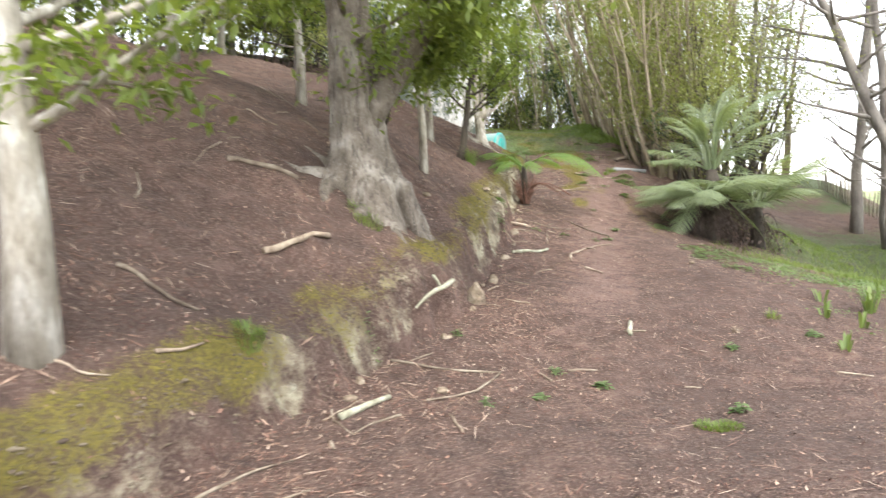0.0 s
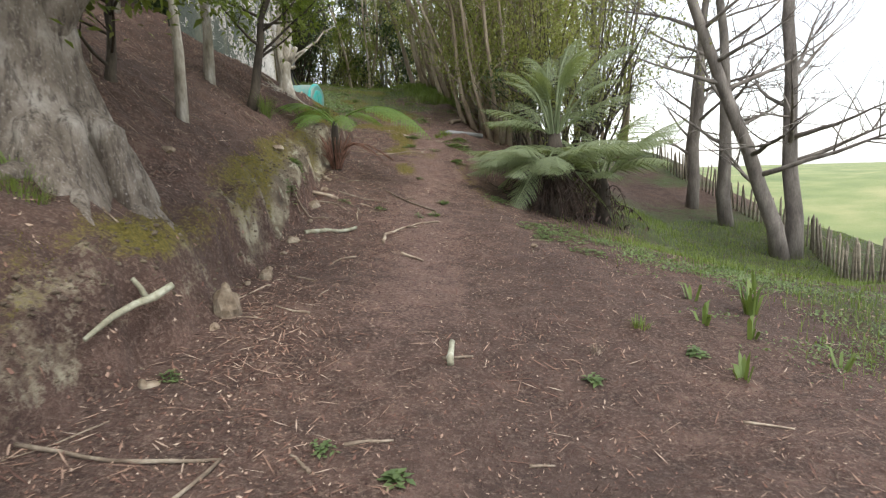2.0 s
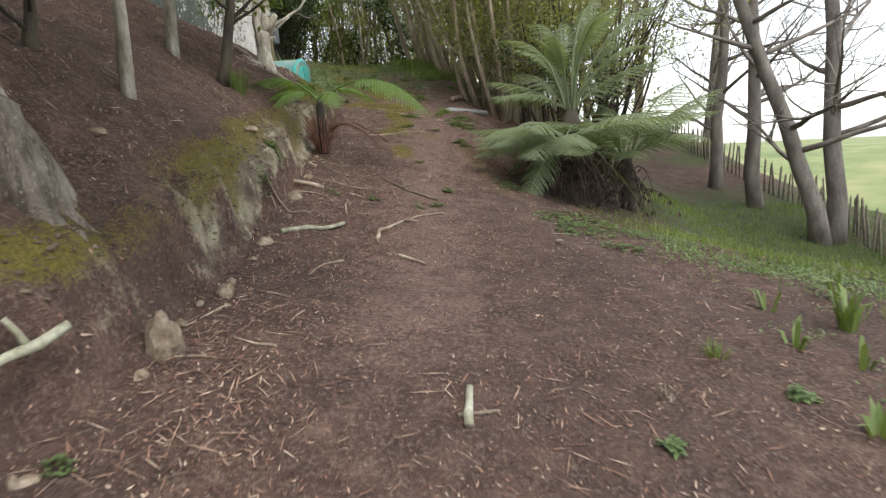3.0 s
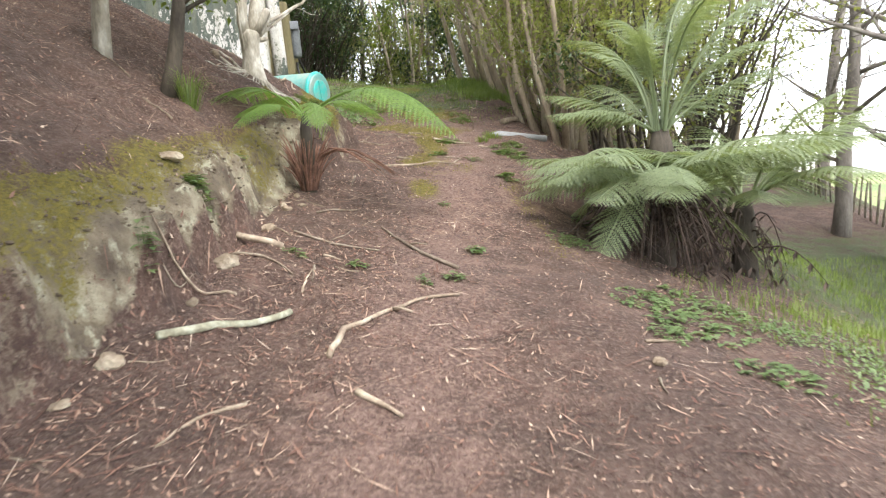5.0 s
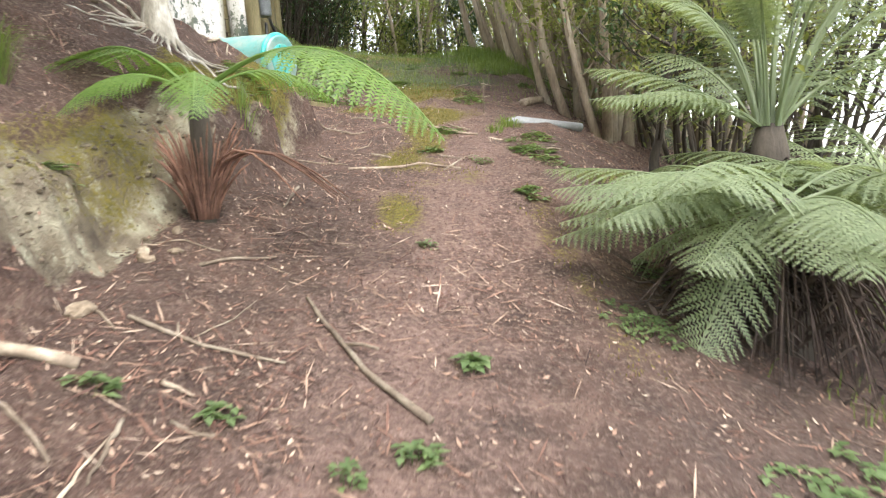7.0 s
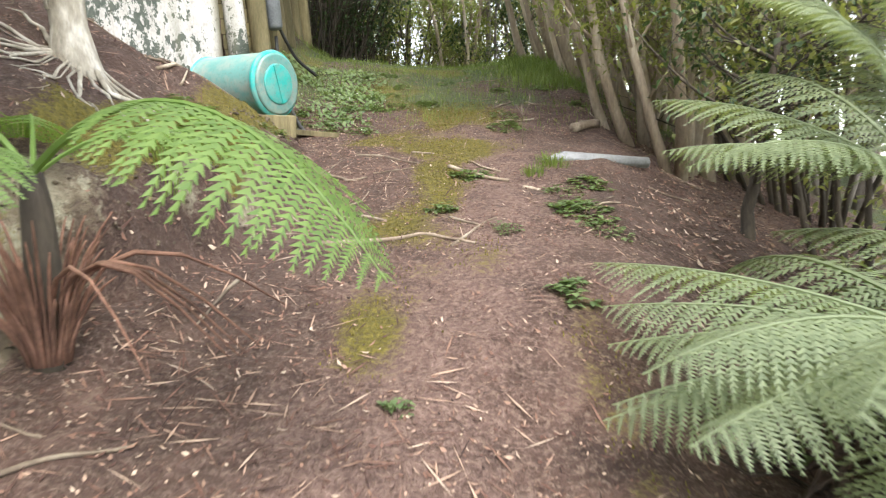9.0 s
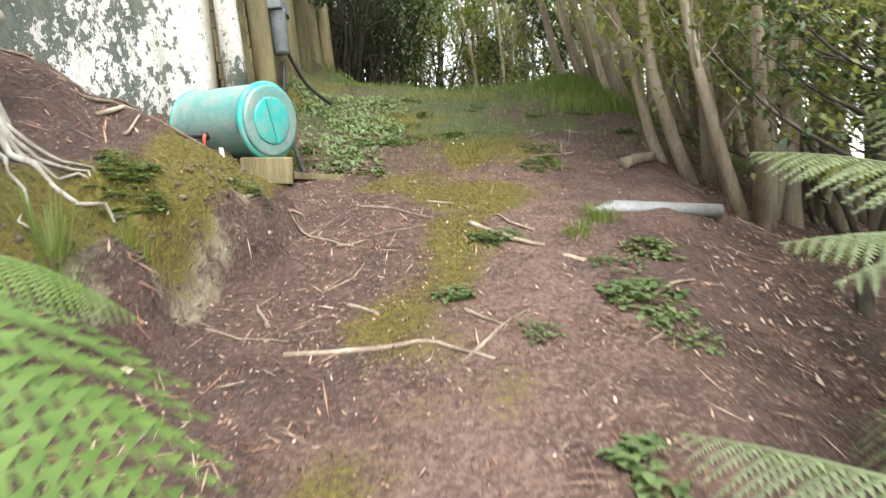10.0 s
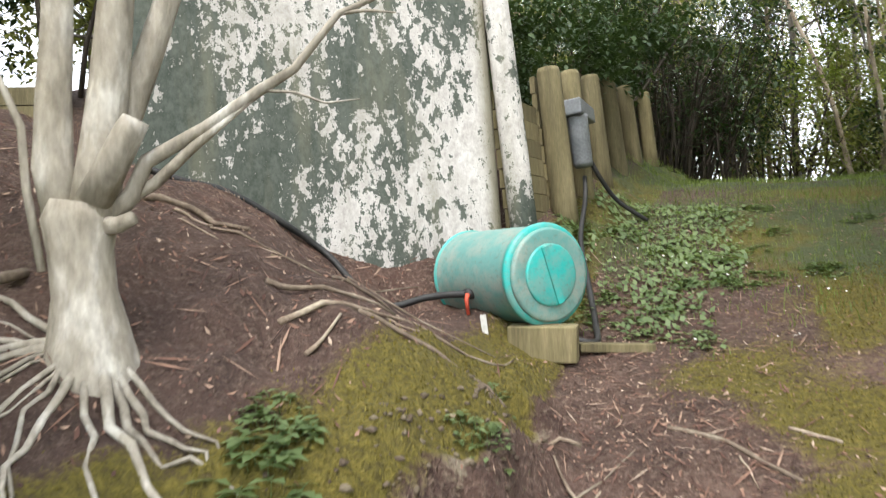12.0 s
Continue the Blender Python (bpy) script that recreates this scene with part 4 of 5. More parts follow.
# ---- tree ferns ----
def frond_mesh(length, rise, droop, seed, pairs=25, full=1.0, bare=0.16):
    """A twice-divided fern frond along +x that arches up and then droops."""
    rnd = random.Random(seed)
    k = Mesh()

    def spine(t):
        return Vector((length * (t - 0.10 * droop * t * t), 0.05 * math.sin(2 * t + seed) * length * 0.4, length * (rise * t - (0.45 * droop + rise * 0.4) * t * t)))

    stalk = [spine(i / 12) for i in range(13)]
    k.tube(stalk, [0.011 * (1 - 0.85 * i / 12) * (0.5 + length * 0.4) for i in range(13)], 5)
    for i in range(pairs):
        t = bare + (1 - bare) * (i + 0.5) / pairs
        p = spine(t)
        d = (spine(min(t + 0.02, 1)) - spine(t - 0.02)).normalized()
        env = (math.sin(math.pi * min(1, (t - bare + 0.06) / (1.06 - bare)) ** 0.75) ** 0.8) * 0.25 * length * full + 0.015
        for s in (-1, 1):
            side = Vector((0, s, 0))
            ax = (side * 0.93 + d * 0.42 + Vector((0, 0, -0.10 - rnd.uniform(0, 0.22)))).normalized()
            nrm = d.cross(side) * s
            m = 12
            step_l = env / m
            q = p.copy()
            for j in range(m):
                q2 = q + (ax + Vector((0, 0, -0.05 * j))).normalized() * step_l
                w = 0.36 * (1 - (j / m) ** 1.5) * min(env * 0.18, 0.024) / 0.36 + 0.002
                lat = ax.cross(nrm).normalized()
                for z in (-1, 1):
                    tip = q2 + lat * z * w + ax * step_l * 0.35 - nrm * 0.12 * w
                    k.add([q, q2 - ax * step_l * 0.12, tip], [(0, 1, 2) if z > 0 else (2, 1, 0)])
                q = q2
    return k


FRONDS = {}


def frond(kind, mat):
    key = (kind, mat.name)
    if key not in FRONDS:
        spec = dict(arch=(1.0, 0.45, 0.75, 1), wide=(1.0, 0.25, 0.5, 2), tall=(1.0, 1.1, 0.8, 3), flat=(1.0, 0.12, 0.35, 4), hang=(1.0, -0.2, 0.9, 5), stalk=(1.0, 0.6, 1.2, 6))[kind]
        FRONDS[key] = frond_mesh(*spec[:3], spec[3], full=0.5 if kind == "tall" else 1.0, bare=0.36 if kind == "tall" else 0.3 if kind == "stalk" else 0.16).data("frond", mat, False)
    return FRONDS[key]


def tree_fern(x, y, crown, trunk_r, label, fronds, mat, seed, skirt=0, skirt_mat=None, skirt_len=0.6, bunch=False):
    """fronds: (turn, tilt, length, kind)."""
    rnd = random.Random(seed)
    g = ground(x, y)
    e = thing("tree_fern", pose(x, y, g), label, "tree fern")
    k = Mesh()
    k.tube([(0, 0, -0.1), (0.01, 0, crown * 0.4), (0, 0.01, crown * 0.8), (0, 0, crown)], [trunk_r * 1.25, trunk_r * 1.05, trunk_r, trunk_r * 0.6], 14, True, 0.14, seed)
    part("trunk", k, BARK_DARK, e)
    for turn, tilt, ln, kind in fronds:
        if x > 4 and abs((turn % 360) - 195) < 50:
            ln = min(ln, 1.15)                      # shorter towards the path
        ob = part("frond", frond(kind, mat), mat, e)
        a = radians(turn)
        ob.matrix_basis = pose(0.6 * trunk_r * math.cos(a), 0.6 * trunk_r * math.sin(a), crown - 0.02, 0, 0, turn) @ pose(0, 0, 0, rnd.uniform(-14, 14), -tilt, 0) @ Matrix.Scale(ln, 4)
    for i in range(skirt):
        a = rnd.uniform(0, 6.28)
        k = Mesh()
        r0 = trunk_r * rnd.uniform(0.5, 1.1)
        h0 = crown * rnd.uniform(0.25, 0.85)
        ln = skirt_len * rnd.uniform(0.5, 1.1)
        bow = rnd.uniform(0.3, 1.0)
        pts = []
        if bunch:
            hh, out = rnd.uniform(0.18, 0.5), rnd.uniform(0.05, 0.2)
            if i % 12 == 0:
                a, hh, out = rnd.uniform(-0.9, 0.6), 0.3, 0.75
            for j in range(6):
                t = j / 5
                pts.append(Vector(((0.06 + out * t ** 1.3) * math.cos(a), (0.06 + out * t ** 1.3) * math.sin(a), hh * (t * 1.5 - 0.5 * t * t) if out < 0.5 else 0.05 + hh * math.sin(math.pi * (0.15 + 0.8 * t)))))
        for j in range(0 if bunch else 6):
            t = j / 5
            pts.append(Vector(((r0 + ln * bow * t) * math.cos(a), (r0 + ln * bow * t) * math.sin(a), 0)))
            hz = h0 + 0.12 * math.sin(3 * t) - (h0 + 0.05) * t * t
            low = ground(x + pts[-1].x, y + pts[-1].y) - g + 0.01
            pts[-1].z = max(hz, low)
        k.tube(pts, [0.009, 0.009, 0.008, 0.006, 0.005, 0.002], 4)
        if i % 3 == 0 and not bunch:
            for j in range(2, 6):
                for s in (-1, 1):
                    k.leaf(pts[j], Vector((-math.sin(a) * s, math.cos(a) * s, -0.6)), Vector((0, 0, 1)), 0.14, 0.03)
        part("dead_frond", k, skirt_mat, e)
    return e


tree_fern(1.54, 11.38, 0.66, 0.05, "small tree fern with red-brown dead stalks at the bank",
          [(-33, 0, 1.55, "stalk"), (-80, -3, 0.75, "stalk"), (18, 8, 0.8, "stalk"), (146, 14, 1.35, "stalk"), (118, 14, 1.0, "stalk"), (-150, 0, 0.7, "stalk"), (165, 4, 0.8, "stalk")],
          FERN_BRIGHT, 81, 84, FERN_DEAD, 0.26, True)
rf = random.Random(82)
tree_fern(4.5, 10.95, 0.75, 0.14, "wide tree fern with drooping green fronds and a dark dry skirt",
          [(i * 26 + rf.uniform(-9, 9), rf.uniform(0, 16), rf.uniform(1.2, 1.65), rf.choice(("wide", "arch", "flat"))) for i in range(14)]
          + [(i * 37 + rf.uniform(-8, 8), rf.uniform(-12, 2), rf.uniform(0.9, 1.3), rf.choice(("wide", "hang", "flat"))) for i in range(8)]
          + [(178, -3, 1.2, "flat"), (200, 2, 1.15, "wide"), (223, -6, 1.1, "flat"), (160, 4, 1.1, "flat"), (250, -4, 1.25, "wide")], FERN, 83, 220, FERN_DARK, 0.85)
tree_fern(4.98, 11.85, 1.0, 0.12, "tall tree fern with upright feathery green fronds",
          [(i * 30 + rf.uniform(-12, 12), rf.uniform(14, 46), rf.uniform(1.3, 2.1), "tall") for i in range(17)]
          + [(i * 23 + rf.uniform(-10, 10), rf.uniform(8, 42), rf.uniform(1.2, 1.7), rf.choice(("wide", "arch"))) for i in range(9)], FERN, 84, 30, FERN_DARK, 0.8)
tree_fern(5.45, 11.15, 0.7, 0.1, "tree fern with spreading blue-green fronds above the slope",
          [(i * 24 + rf.uniform(-10, 10), rf.uniform(5, 40), rf.uniform(1.2, 1.7), rf.choice(("wide", "arch"))) for i in range(15)], FERN, 85, 30, FERN_DARK, 0.6)


# ---- fence, pipe, hoses, filter box ----
def build_fence():
    rnd = random.Random(91)
    e = thing("paling_fence", pose(0, 0, 0), "low fence of uneven weathered split palings on wire", "fence")
    line = [(7.9, 7.6), (8.9, 9.9), (9.95, 12.0), (10.45, 13.8), (10.75, 16), (10.9, 19)]
    pts = []
    for (x0, y0), (x1, y1) in zip(line, line[1:]):
        n = int(math.hypot(x1 - x0, y1 - y0) / 0.15)
        pts += [(x0 + (x1 - x0) * i / n, y0 + (y1 - y0) * i / n) for i in range(n)]
    wood = surface("grey_paling", [(0.3, (0.12, 0.10, 0.075)), (0.7, (0.33, 0.29, 0.22))], 8, 60, 0.9, 0.4, 0.004, None, 0.3)
    for i, (x, y) in enumerate(pts):
        k = Mesh()
        h = rnd.uniform(0.5, 0.72)
        w = rnd.uniform(0.016, 0.026)
        k.tube([(0, 0, -0.1), (0.0, 0, h * 0.5), (rnd.uniform(-0.02, 0.02), 0, h - 0.06), (0.0, 0, h)], [w, w, w * 0.9, 0.004], 5, True, 0.1, i)
        ob = part("paling", k, wood, e)
        ob.matrix_basis = pose(x, y, ground(x, y), rnd.uniform(-7, 7), rnd.uniform(-4, 4), rnd.uniform(0, 180))
    for hz in (0.2, 0.45):
        k = Mesh()
        k.tube([(x, y, ground(x, y) + hz) for x, y in pts[::3]], [0.004] * len(pts[::3]), 4)
        part("wire", k, wood, e)


build_fence()


def build_pipe():
    a, b = Vector((3.72, 14.26, ground(3.72, 14.26) + 0.05)), Vector((4.61, 14.54, ground(4.61, 14.54) + 0.07))
    k = Mesh()
    s = 20
    d = (b - a).normalized()
    x = d.cross(Vector((0, 0, 1))).normalized()
    y = x.cross(d)
    vs = []
    for p, r, skew in ((a, 0.041, 0.09), (b, 0.044, 0.0), (b, 0.038, 0.0), (a, 0.035, 0.09)):
        for i in range(s):
            w = 2 * math.pi * i / s
            vs.append(p + (x * math.cos(w) + y * math.sin(w)) * r + d * skew * (1 + math.sin(w)))
    k.add(vs, [(j * s + i, j * s + (i + 1) % s, ((j + 1) % 4) * s + (i + 1) % s, ((j + 1) % 4) * s + i) for j in range(4) for i in range(s)])
    ob = part("plastic_pipe", k, surface("grey_pipe", [(0.3, (0.19, 0.195, 0.20)), (0.7, (0.29, 0.295, 0.30))], 5, 50, 0.5, 0.15, 0.002))
    tagged(ob, "pale grey plastic pipe with a slanted cut end on leaf litter", "pipe")


build_pipe()


def hose(name, pts, r, label):
    k = Mesh()
    pts = [Vector(p) for p in pts]
    fine = []
    for i in range(len(pts) - 1):
        p0, p1, p2, p3 = pts[max(i - 1, 0)], pts[i], pts[i + 1], pts[min(i + 2, len(pts) - 1)]
        for j in range(6):
            t = j / 6
            fine.append(0.5 * (2 * p1 + (p2 - p0) * t + (2 * p0 - 5 * p1 + 4 * p2 - p3) * t * t + (3 * p1 - p0 - 3 * p2 + p3) * t ** 3))
    fine.append(pts[-1])
    k.tube(fine, [r] * len(fine), 10)
    return tagged(part(name, k, RUBBER), label, "hose")


def along_wall(t, off, up):
    d = (WALL_B - WALL_A)
    nrm = Vector((d.y, -d.x, 0)).normalized()
    p = WALL_A + d * t + nrm * off
    return (p.x, p.y, ground(p.x, p.y) + up)


hose("black_hose", [along_wall(t, 0.06 + 0.02 * math.sin(9 * t), 0.025) for t in (0.02, 0.12, 0.22, 0.34, 0.46)] + [(0.52, 15.05, ground(0.52, 15.05) + 0.03), (0.80, 15.18, 2.60), (0.92, 15.22, 2.61), (1.03, 15.25, 2.61)], 0.022, "black hose running along the foot of the wall to the drum")
hose("black_hose", [(1.12, 17.42, ground(1.12, 17.42) + 0.4), (1.15, 17.3, ground(1.15, 17.3) + 0.25), (1.25, 16.8, ground(1.25, 16.8) + 0.12), (1.45, 16.3, ground(1.45, 16.3) + 0.05), (1.62, 15.85, ground(1.62, 15.85) + 0.04), (1.7, 15.55, ground(1.7, 15.55) + 0.04), (1.5, 15.5, ground(1.5, 15.5) + 0.05), (1.3, 15.55, ground(1.3, 15.55) + 0.06)], 0.02, "black hose hanging from the filter box to the drum")
hose("black_hose", [(1.12, 17.62, ground(1.12, 17.62) + 0.45), (1.18, 17.7, ground(1.18, 17.7) + 0.3), (1.28, 17.85, ground(1.28, 17.85) + 0.12), (1.5, 18.0, ground(1.5, 18.0) + 0.02)], 0.02, "black hose hanging from the filter box to the grass")


def build_filter():
    e = thing("water_filter", pose(1.10, 17.5, ground(1.1, 17.5) + 0.38, 0, -4, 4), "grey twin water filter housing fixed to the retaining posts", "water filter")
    grey = surface("grey_plastic", [(0.3, (0.13, 0.14, 0.15)), (0.7, (0.22, 0.23, 0.24))], 6, 50, 0.5, 0.15, 0.002)
    k = Mesh()
    k.box((-0.06, -0.26, 0.46), (0.1, 0.26, 0.6))
    ob = part("cover", k, grey, e, "grey plastic cover", smooth=False)
    b = ob.modifiers.new("bevel", "BEVEL")
    b.width, b.segments = 0.015, 2
    for dy, m in ((-0.12, grey), (0.12, surface("white_plastic", [(0.3, (0.6, 0.6, 0.6)), (0.7, (0.75, 0.75, 0.75))], 5, 50, 0.5, 0.1, 0.002))):
        can = lathe([(0.07, 0.02), (0.085, 0.05), (0.09, 0.4), (0.095, 0.44), (0.095, 0.47)] if dy < 0 else [(0.03, 0.06), (0.035, 0.08), (0.035, 0.44), (0.03, 0.47)], 20)
        c = part("canister", can, m, e)
        c.matrix_basis = pose(0.02, dy, 0)


build_filter()


def build_hill_beam():
    """The timber edging at the top of the slope beside the wall."""
    e = thing("timber_edging", pose(0, 0, 0), "long weathered timber edging beam at the top of the slope", "timber edging", kind="structure")
    a, b = Vector((-2.6, 15.1, ground(-2.6, 15.1) + 0.05)), Vector((-6.0, 12.4, ground(-2.6, 15.1) + 0.05))
    d = (b - a).normalized()
    n = Vector((-d.y, d.x, 0)) * 0.06
    for j in range(2):
        k = Mesh()
        z = Vector((0, 0, 0.16 * j))
        up = Vector((0, 0, 0.15))
        k.add([a - n + z, b - n + z, b + n + z, a + n + z, a - n + z + up, b - n + z + up, b + n + z + up, a + n + z + up], [(0, 1, 2, 3), (7, 6, 5, 4), (0, 4, 5, 1), (1, 5, 6, 2), (2, 6, 7, 3), (3, 7, 4, 0)])
        part("board", k, TIMBER, e, smooth=False)


build_hill_beam()


# ---- sticks, stones, roots ----
def stick(name, xy, r, label, lift=0.0, group="fallen sticks", mat=None, fork=None, r_end=0.5, category="stick"):
    pts = []
    for (x0, y0), (x1, y1) in zip(xy, xy[1:]):
        for i in range(4):
            pts.append((x0 + (x1 - x0) * i / 4, y0 + (y1 - y0) * i / 4))
    pts.append(xy[-1])
    cx, cy = pts[0]
    g = ground(cx, cy)
    rnd = random.Random(int(cx * 100) + int(cy * 37))
    k = Mesh()
    line = [Vector((x - cx + rnd.uniform(-1, 1) * r * 0.5, y - cy + rnd.uniform(-1, 1) * r * 0.5, ground(x, y) - g + r * 0.7 + lift)) for x, y in pts]
    for i in range(1, len(line) - 1):
        line[i].z = max(line[i].z, 0.5 * (line[i - 1].z + line[i + 1].z))
    n = len(line)
    k.tube(line, [r * (1 - (1 - r_end) * i / (n - 1)) * rnd.uniform(0.88, 1.1) for i in range(n)], 8, True, 0.1, n)
    if fork:
        t, dx, dy, dz = fork
        p = line[int(t * (n - 1))]
        k.tube([p, p + Vector((dx, dy, dz)) * 0.5 + Vector((0, 0, 0.01)), p + Vector((dx, dy, dz))], [r * 0.7, r * 0.55, r * 0.4], 6)
    ob = part(name, k, mat or STICK)
    ob.matrix_basis = pose(cx, cy, g)
    return tagged(ob, label, category, group)


LICHEN = surface("lichened_wood", [(0.3, (0.17, 0.15, 0.10)), (0.5, (0.29, 0.28, 0.20)), (0.7, (0.44, 0.44, 0.35))], 9, 50, 0.95, 0.5, 0.004)
stick("fallen_branch", [(0.99, 8.58), (1.27, 8.84), (1.54, 9.08)], 0.022, "pale lichen-covered straight branch lying on the path", mat=LICHEN, r_end=0.8)
stick("fallen_branch", [(1.74, 8.53), (1.82, 8.88), (2.01, 9.04), (2.27, 9.26), (2.5, 9.3)], 0.017, "bent pale brown fallen branch lying across the path", fork=(0.6, 0.1, -0.12, 0.0))
stick("fallen_branch", [(2.56, 9.76), (2.35, 10.07), (2.2, 10.44), (2.12, 10.65)], 0.014, "long thin pale stick lying on the path", fork=(0.5, 0.13, -0.08, 0.0))
stick("bark_piece", [(1.13, 9.98), (1.43, 9.99)], 0.024, "short thick piece of brown bark on the path", r_end=0.9, category="bark")
stick("twig", [(1.47, 10.35), (1.86, 10.21), (2.07, 10.13)], 0.009, "thin pale twig on the leaf litter", fork=(0.3, -0.05, 0.2, 0.02))
stick("twig", [(1.86, 8.21), (2.05, 8.02)], 0.016, "short brown twig on the path")
stick("twig", [(3.34, 8.64), (3.63, 8.72)], 0.009, "thin brown twig among weeds")
stick("twig", [(3.21, 8.22), (3.16, 8.03)], 0.007, "thin pale twig on the path edge")
stick("fallen_branch", [(-0.41, 5.06), (0.01, 4.87), (0.46, 4.84), (0.25, 4.5), (-0.11, 4.27)], 0.011, "thin pale stick bent back into a hook", r_end=0.8)
k = Mesh()
k.tube([(-0.32, -0.52, -0.15), (-0.23, -0.34, -0.08), (-0.15, -0.18, -0.05), (-0.07, -0.06, -0.035), (0.02, 0.01, 0.02)], [0.012, 0.017, 0.02, 0.024, 0.019], 9, True, 0.12, 4)
k.tube([(-0.10, -0.09, -0.04), (-0.13, -0.10, 0.03), (-0.17, -0.10, 0.085)], [0.018, 0.015, 0.012], 8, True, 0.1, 5)
ob = part("fallen_branch", k, LICHEN)
ob.matrix_basis = pose(0.12, 5.94, 0.60)
tagged(ob, "pale forked branch resting on the bank edge", "stick", "fallen sticks")
stick("bark_piece", [(1.70, 5.68), (1.79, 5.97)], 0.022, "short grey piece of wood on the path", mat=LICHEN, r_end=0.9, category="bark")
stick("twig", [(1.68, 5.76), (1.87, 5.77)], 0.012, "short pale twig on the path")
stick("twig", [(1.0, 4.93), (1.24, 4.94)], 0.011, "short reddish twig on the path")
stick("twig", [(3.06, 4.8), (3.25, 4.65)], 0.009, "thin pale twig on the earth")
stick("twig", [(1.83, 4.68), (1.95, 4.66)], 0.009, "short brown twig on the path")
stick("fallen_branch", [(-1.35, 4.95), (-1.15, 5.3), (-0.94, 5.64)], 0.032, "pale broken branch lying on the slope", r_end=0.7)
stick("fallen_branch", [(-2.06, 4.02), (-1.77, 3.96), (-1.53, 3.97)], 0.018, "thin brown branch lying on the slope")
stick("fallen_branch", [(-1.88, 5.93), (-1.6, 6.1), (-1.32, 6.29)], 0.028, "pale split log lying on the slope", r_end=0.9)
stick("bark_piece", [(-0.64, 3.87), (-0.38, 4.25)], 0.028, "pale lichen-covered piece of bark on the ground", mat=LICHEN, r_end=0.6, category="bark")
stick("twig", [(-1.6, 3.43), (-1.42, 3.7)], 0.015, "short pale twig on the bank")
stick("twig", [(-1.23, 2.78), (-1.06, 3.14), (-0.83, 3.35)], 0.012, "thin pale twig below the bank")
stick("twig", [(-0.88, 2.69), (-0.68, 2.95)], 0.012, "thin pale twig on the ground")
for xy, r in (([(2.28, 14.64), (2.52, 14.56), (2.78, 14.34)], 0.016), ([(3.01, 14.18), (3.19, 13.93), (3.38, 13.71)], 0.024), ([(2.27, 12.67), (2.61, 12.7), (2.85, 12.69), (3.07, 12.55)], 0.016),
              ([(2.96, 12.99), (3.13, 12.78)], 0.013), ([(2.44, 13.11), (2.59, 13.03)], 0.015), ([(2.73, 14.71), (2.91, 14.62)], 0.014), ([(3.47, 13.57), (3.57, 13.5)], 0.02), ([(2.95, 12.55), (3.14, 12.84), (3.22, 12.93)], 0.012)):
    stick("tree_root", xy, r * 0.75, "pale worn tree root showing through the path", -0.004, "roots across the path", r_end=0.7, category="root")
for xy, r in (([(1.16, 13.55), (1.23, 13.96), (1.25, 14.43)], 0.014), ([(0.93, 13.72), (1.03, 13.95), (1.18, 14.28)], 0.013), ([(1.3, 13.52), (1.27, 13.76)], 0.01), ([(1.27, 13.88), (1.5, 14.04), (1.68, 14.17), (1.79, 14.09)], 0.012),
              ([(0.62, 12.6), (0.51, 13.03)], 0.035), ([(0.14, 13.75), (0.3, 13.99), (0.58, 13.98)], 0.022), ([(0.73, 13.97), (0.5, 15.57)], 0.008), ([(0.95, 14.23), (1.46, 14.7)], 0.007), ([(1.22, 14.2), (1.54, 14.5), (1.51, 14.82)], 0.008), ([(0.51, 13.82), (0.87, 14.14)], 0.007)):
    stick("fallen_branch", xy, r, "pale bare fallen branch on the slope by the drum")
stick("fallen_branch", [(4.24, 15.61), (4.53, 15.78)], 0.05, "pale rotten log at the edge of the grove", category="log", r_end=0.9)


def scatter_sticks():
    rnd = random.Random(101)
    for i in range(110):
        zone = rnd.random()
        if zone < 0.4:
            y = rnd.uniform(3.5, 14.5)
            x = float(foot_x(y)) + abs(rnd.gauss(0.1, 0.6))
        elif zone < 0.75:
            y = rnd.uniform(3, 15)
            x = float(foot_x(y)) - rnd.uniform(0.4, 3.2)
        else:
            y = rnd.uniform(13, 19)
            x = rnd.uniform(3.2, 6.5)
        a, ln = rnd.uniform(0, 6.28), rnd.uniform(0.12, 0.5)
        b = a + rnd.uniform(-0.5, 0.5)
        xm, ym = x + ln / 2 * math.cos(a), y + ln / 2 * math.sin(a)
        stick("twig", [(x, y), (xm, ym), (xm + ln / 2 * math.cos(b), ym + ln / 2 * math.sin(b))], rnd.uniform(0.004, 0.011), "thin dry brown twig lying on leaf litter")


scatter_sticks()

STONE = surface("pale_stone", [(0.3, (0.13, 0.095, 0.065)), (0.5, (0.24, 0.185, 0.13)), (0.7, (0.38, 0.33, 0.25))], 5, 40, 0.95, 0.6, 0.01, None, 0.2)


def stone(x, y, s, label, seed, squash=0.6):
    bm = bmesh.new()
    bmesh.ops.create_icosphere(bm, subdivisions=3, radius=1)
    for v in bm.verts:
        n = noise.noise(v.co * 1.1 + Vector((seed, 0, 0))) * 0.45 + noise.noise(v.co * 3 + Vector((0, seed, 0))) * 0.15
        v.co = v.co * (1 + n)
        v.co = Vector((v.co.x * s[0], v.co.y * s[1], v.co.z * s[2]))
    me = bpy.data.meshes.new("stone")
    bm.to_mesh(me)
    bm.free()
    me.materials.append(STONE)
    ob = new("stone", me)
    ob.matrix_basis = pose(x, y, ground(x, y) + s[2] * 0.3, 0, 0, seed * 40)
    tagged(ob, label, "stone", "stones by the path")


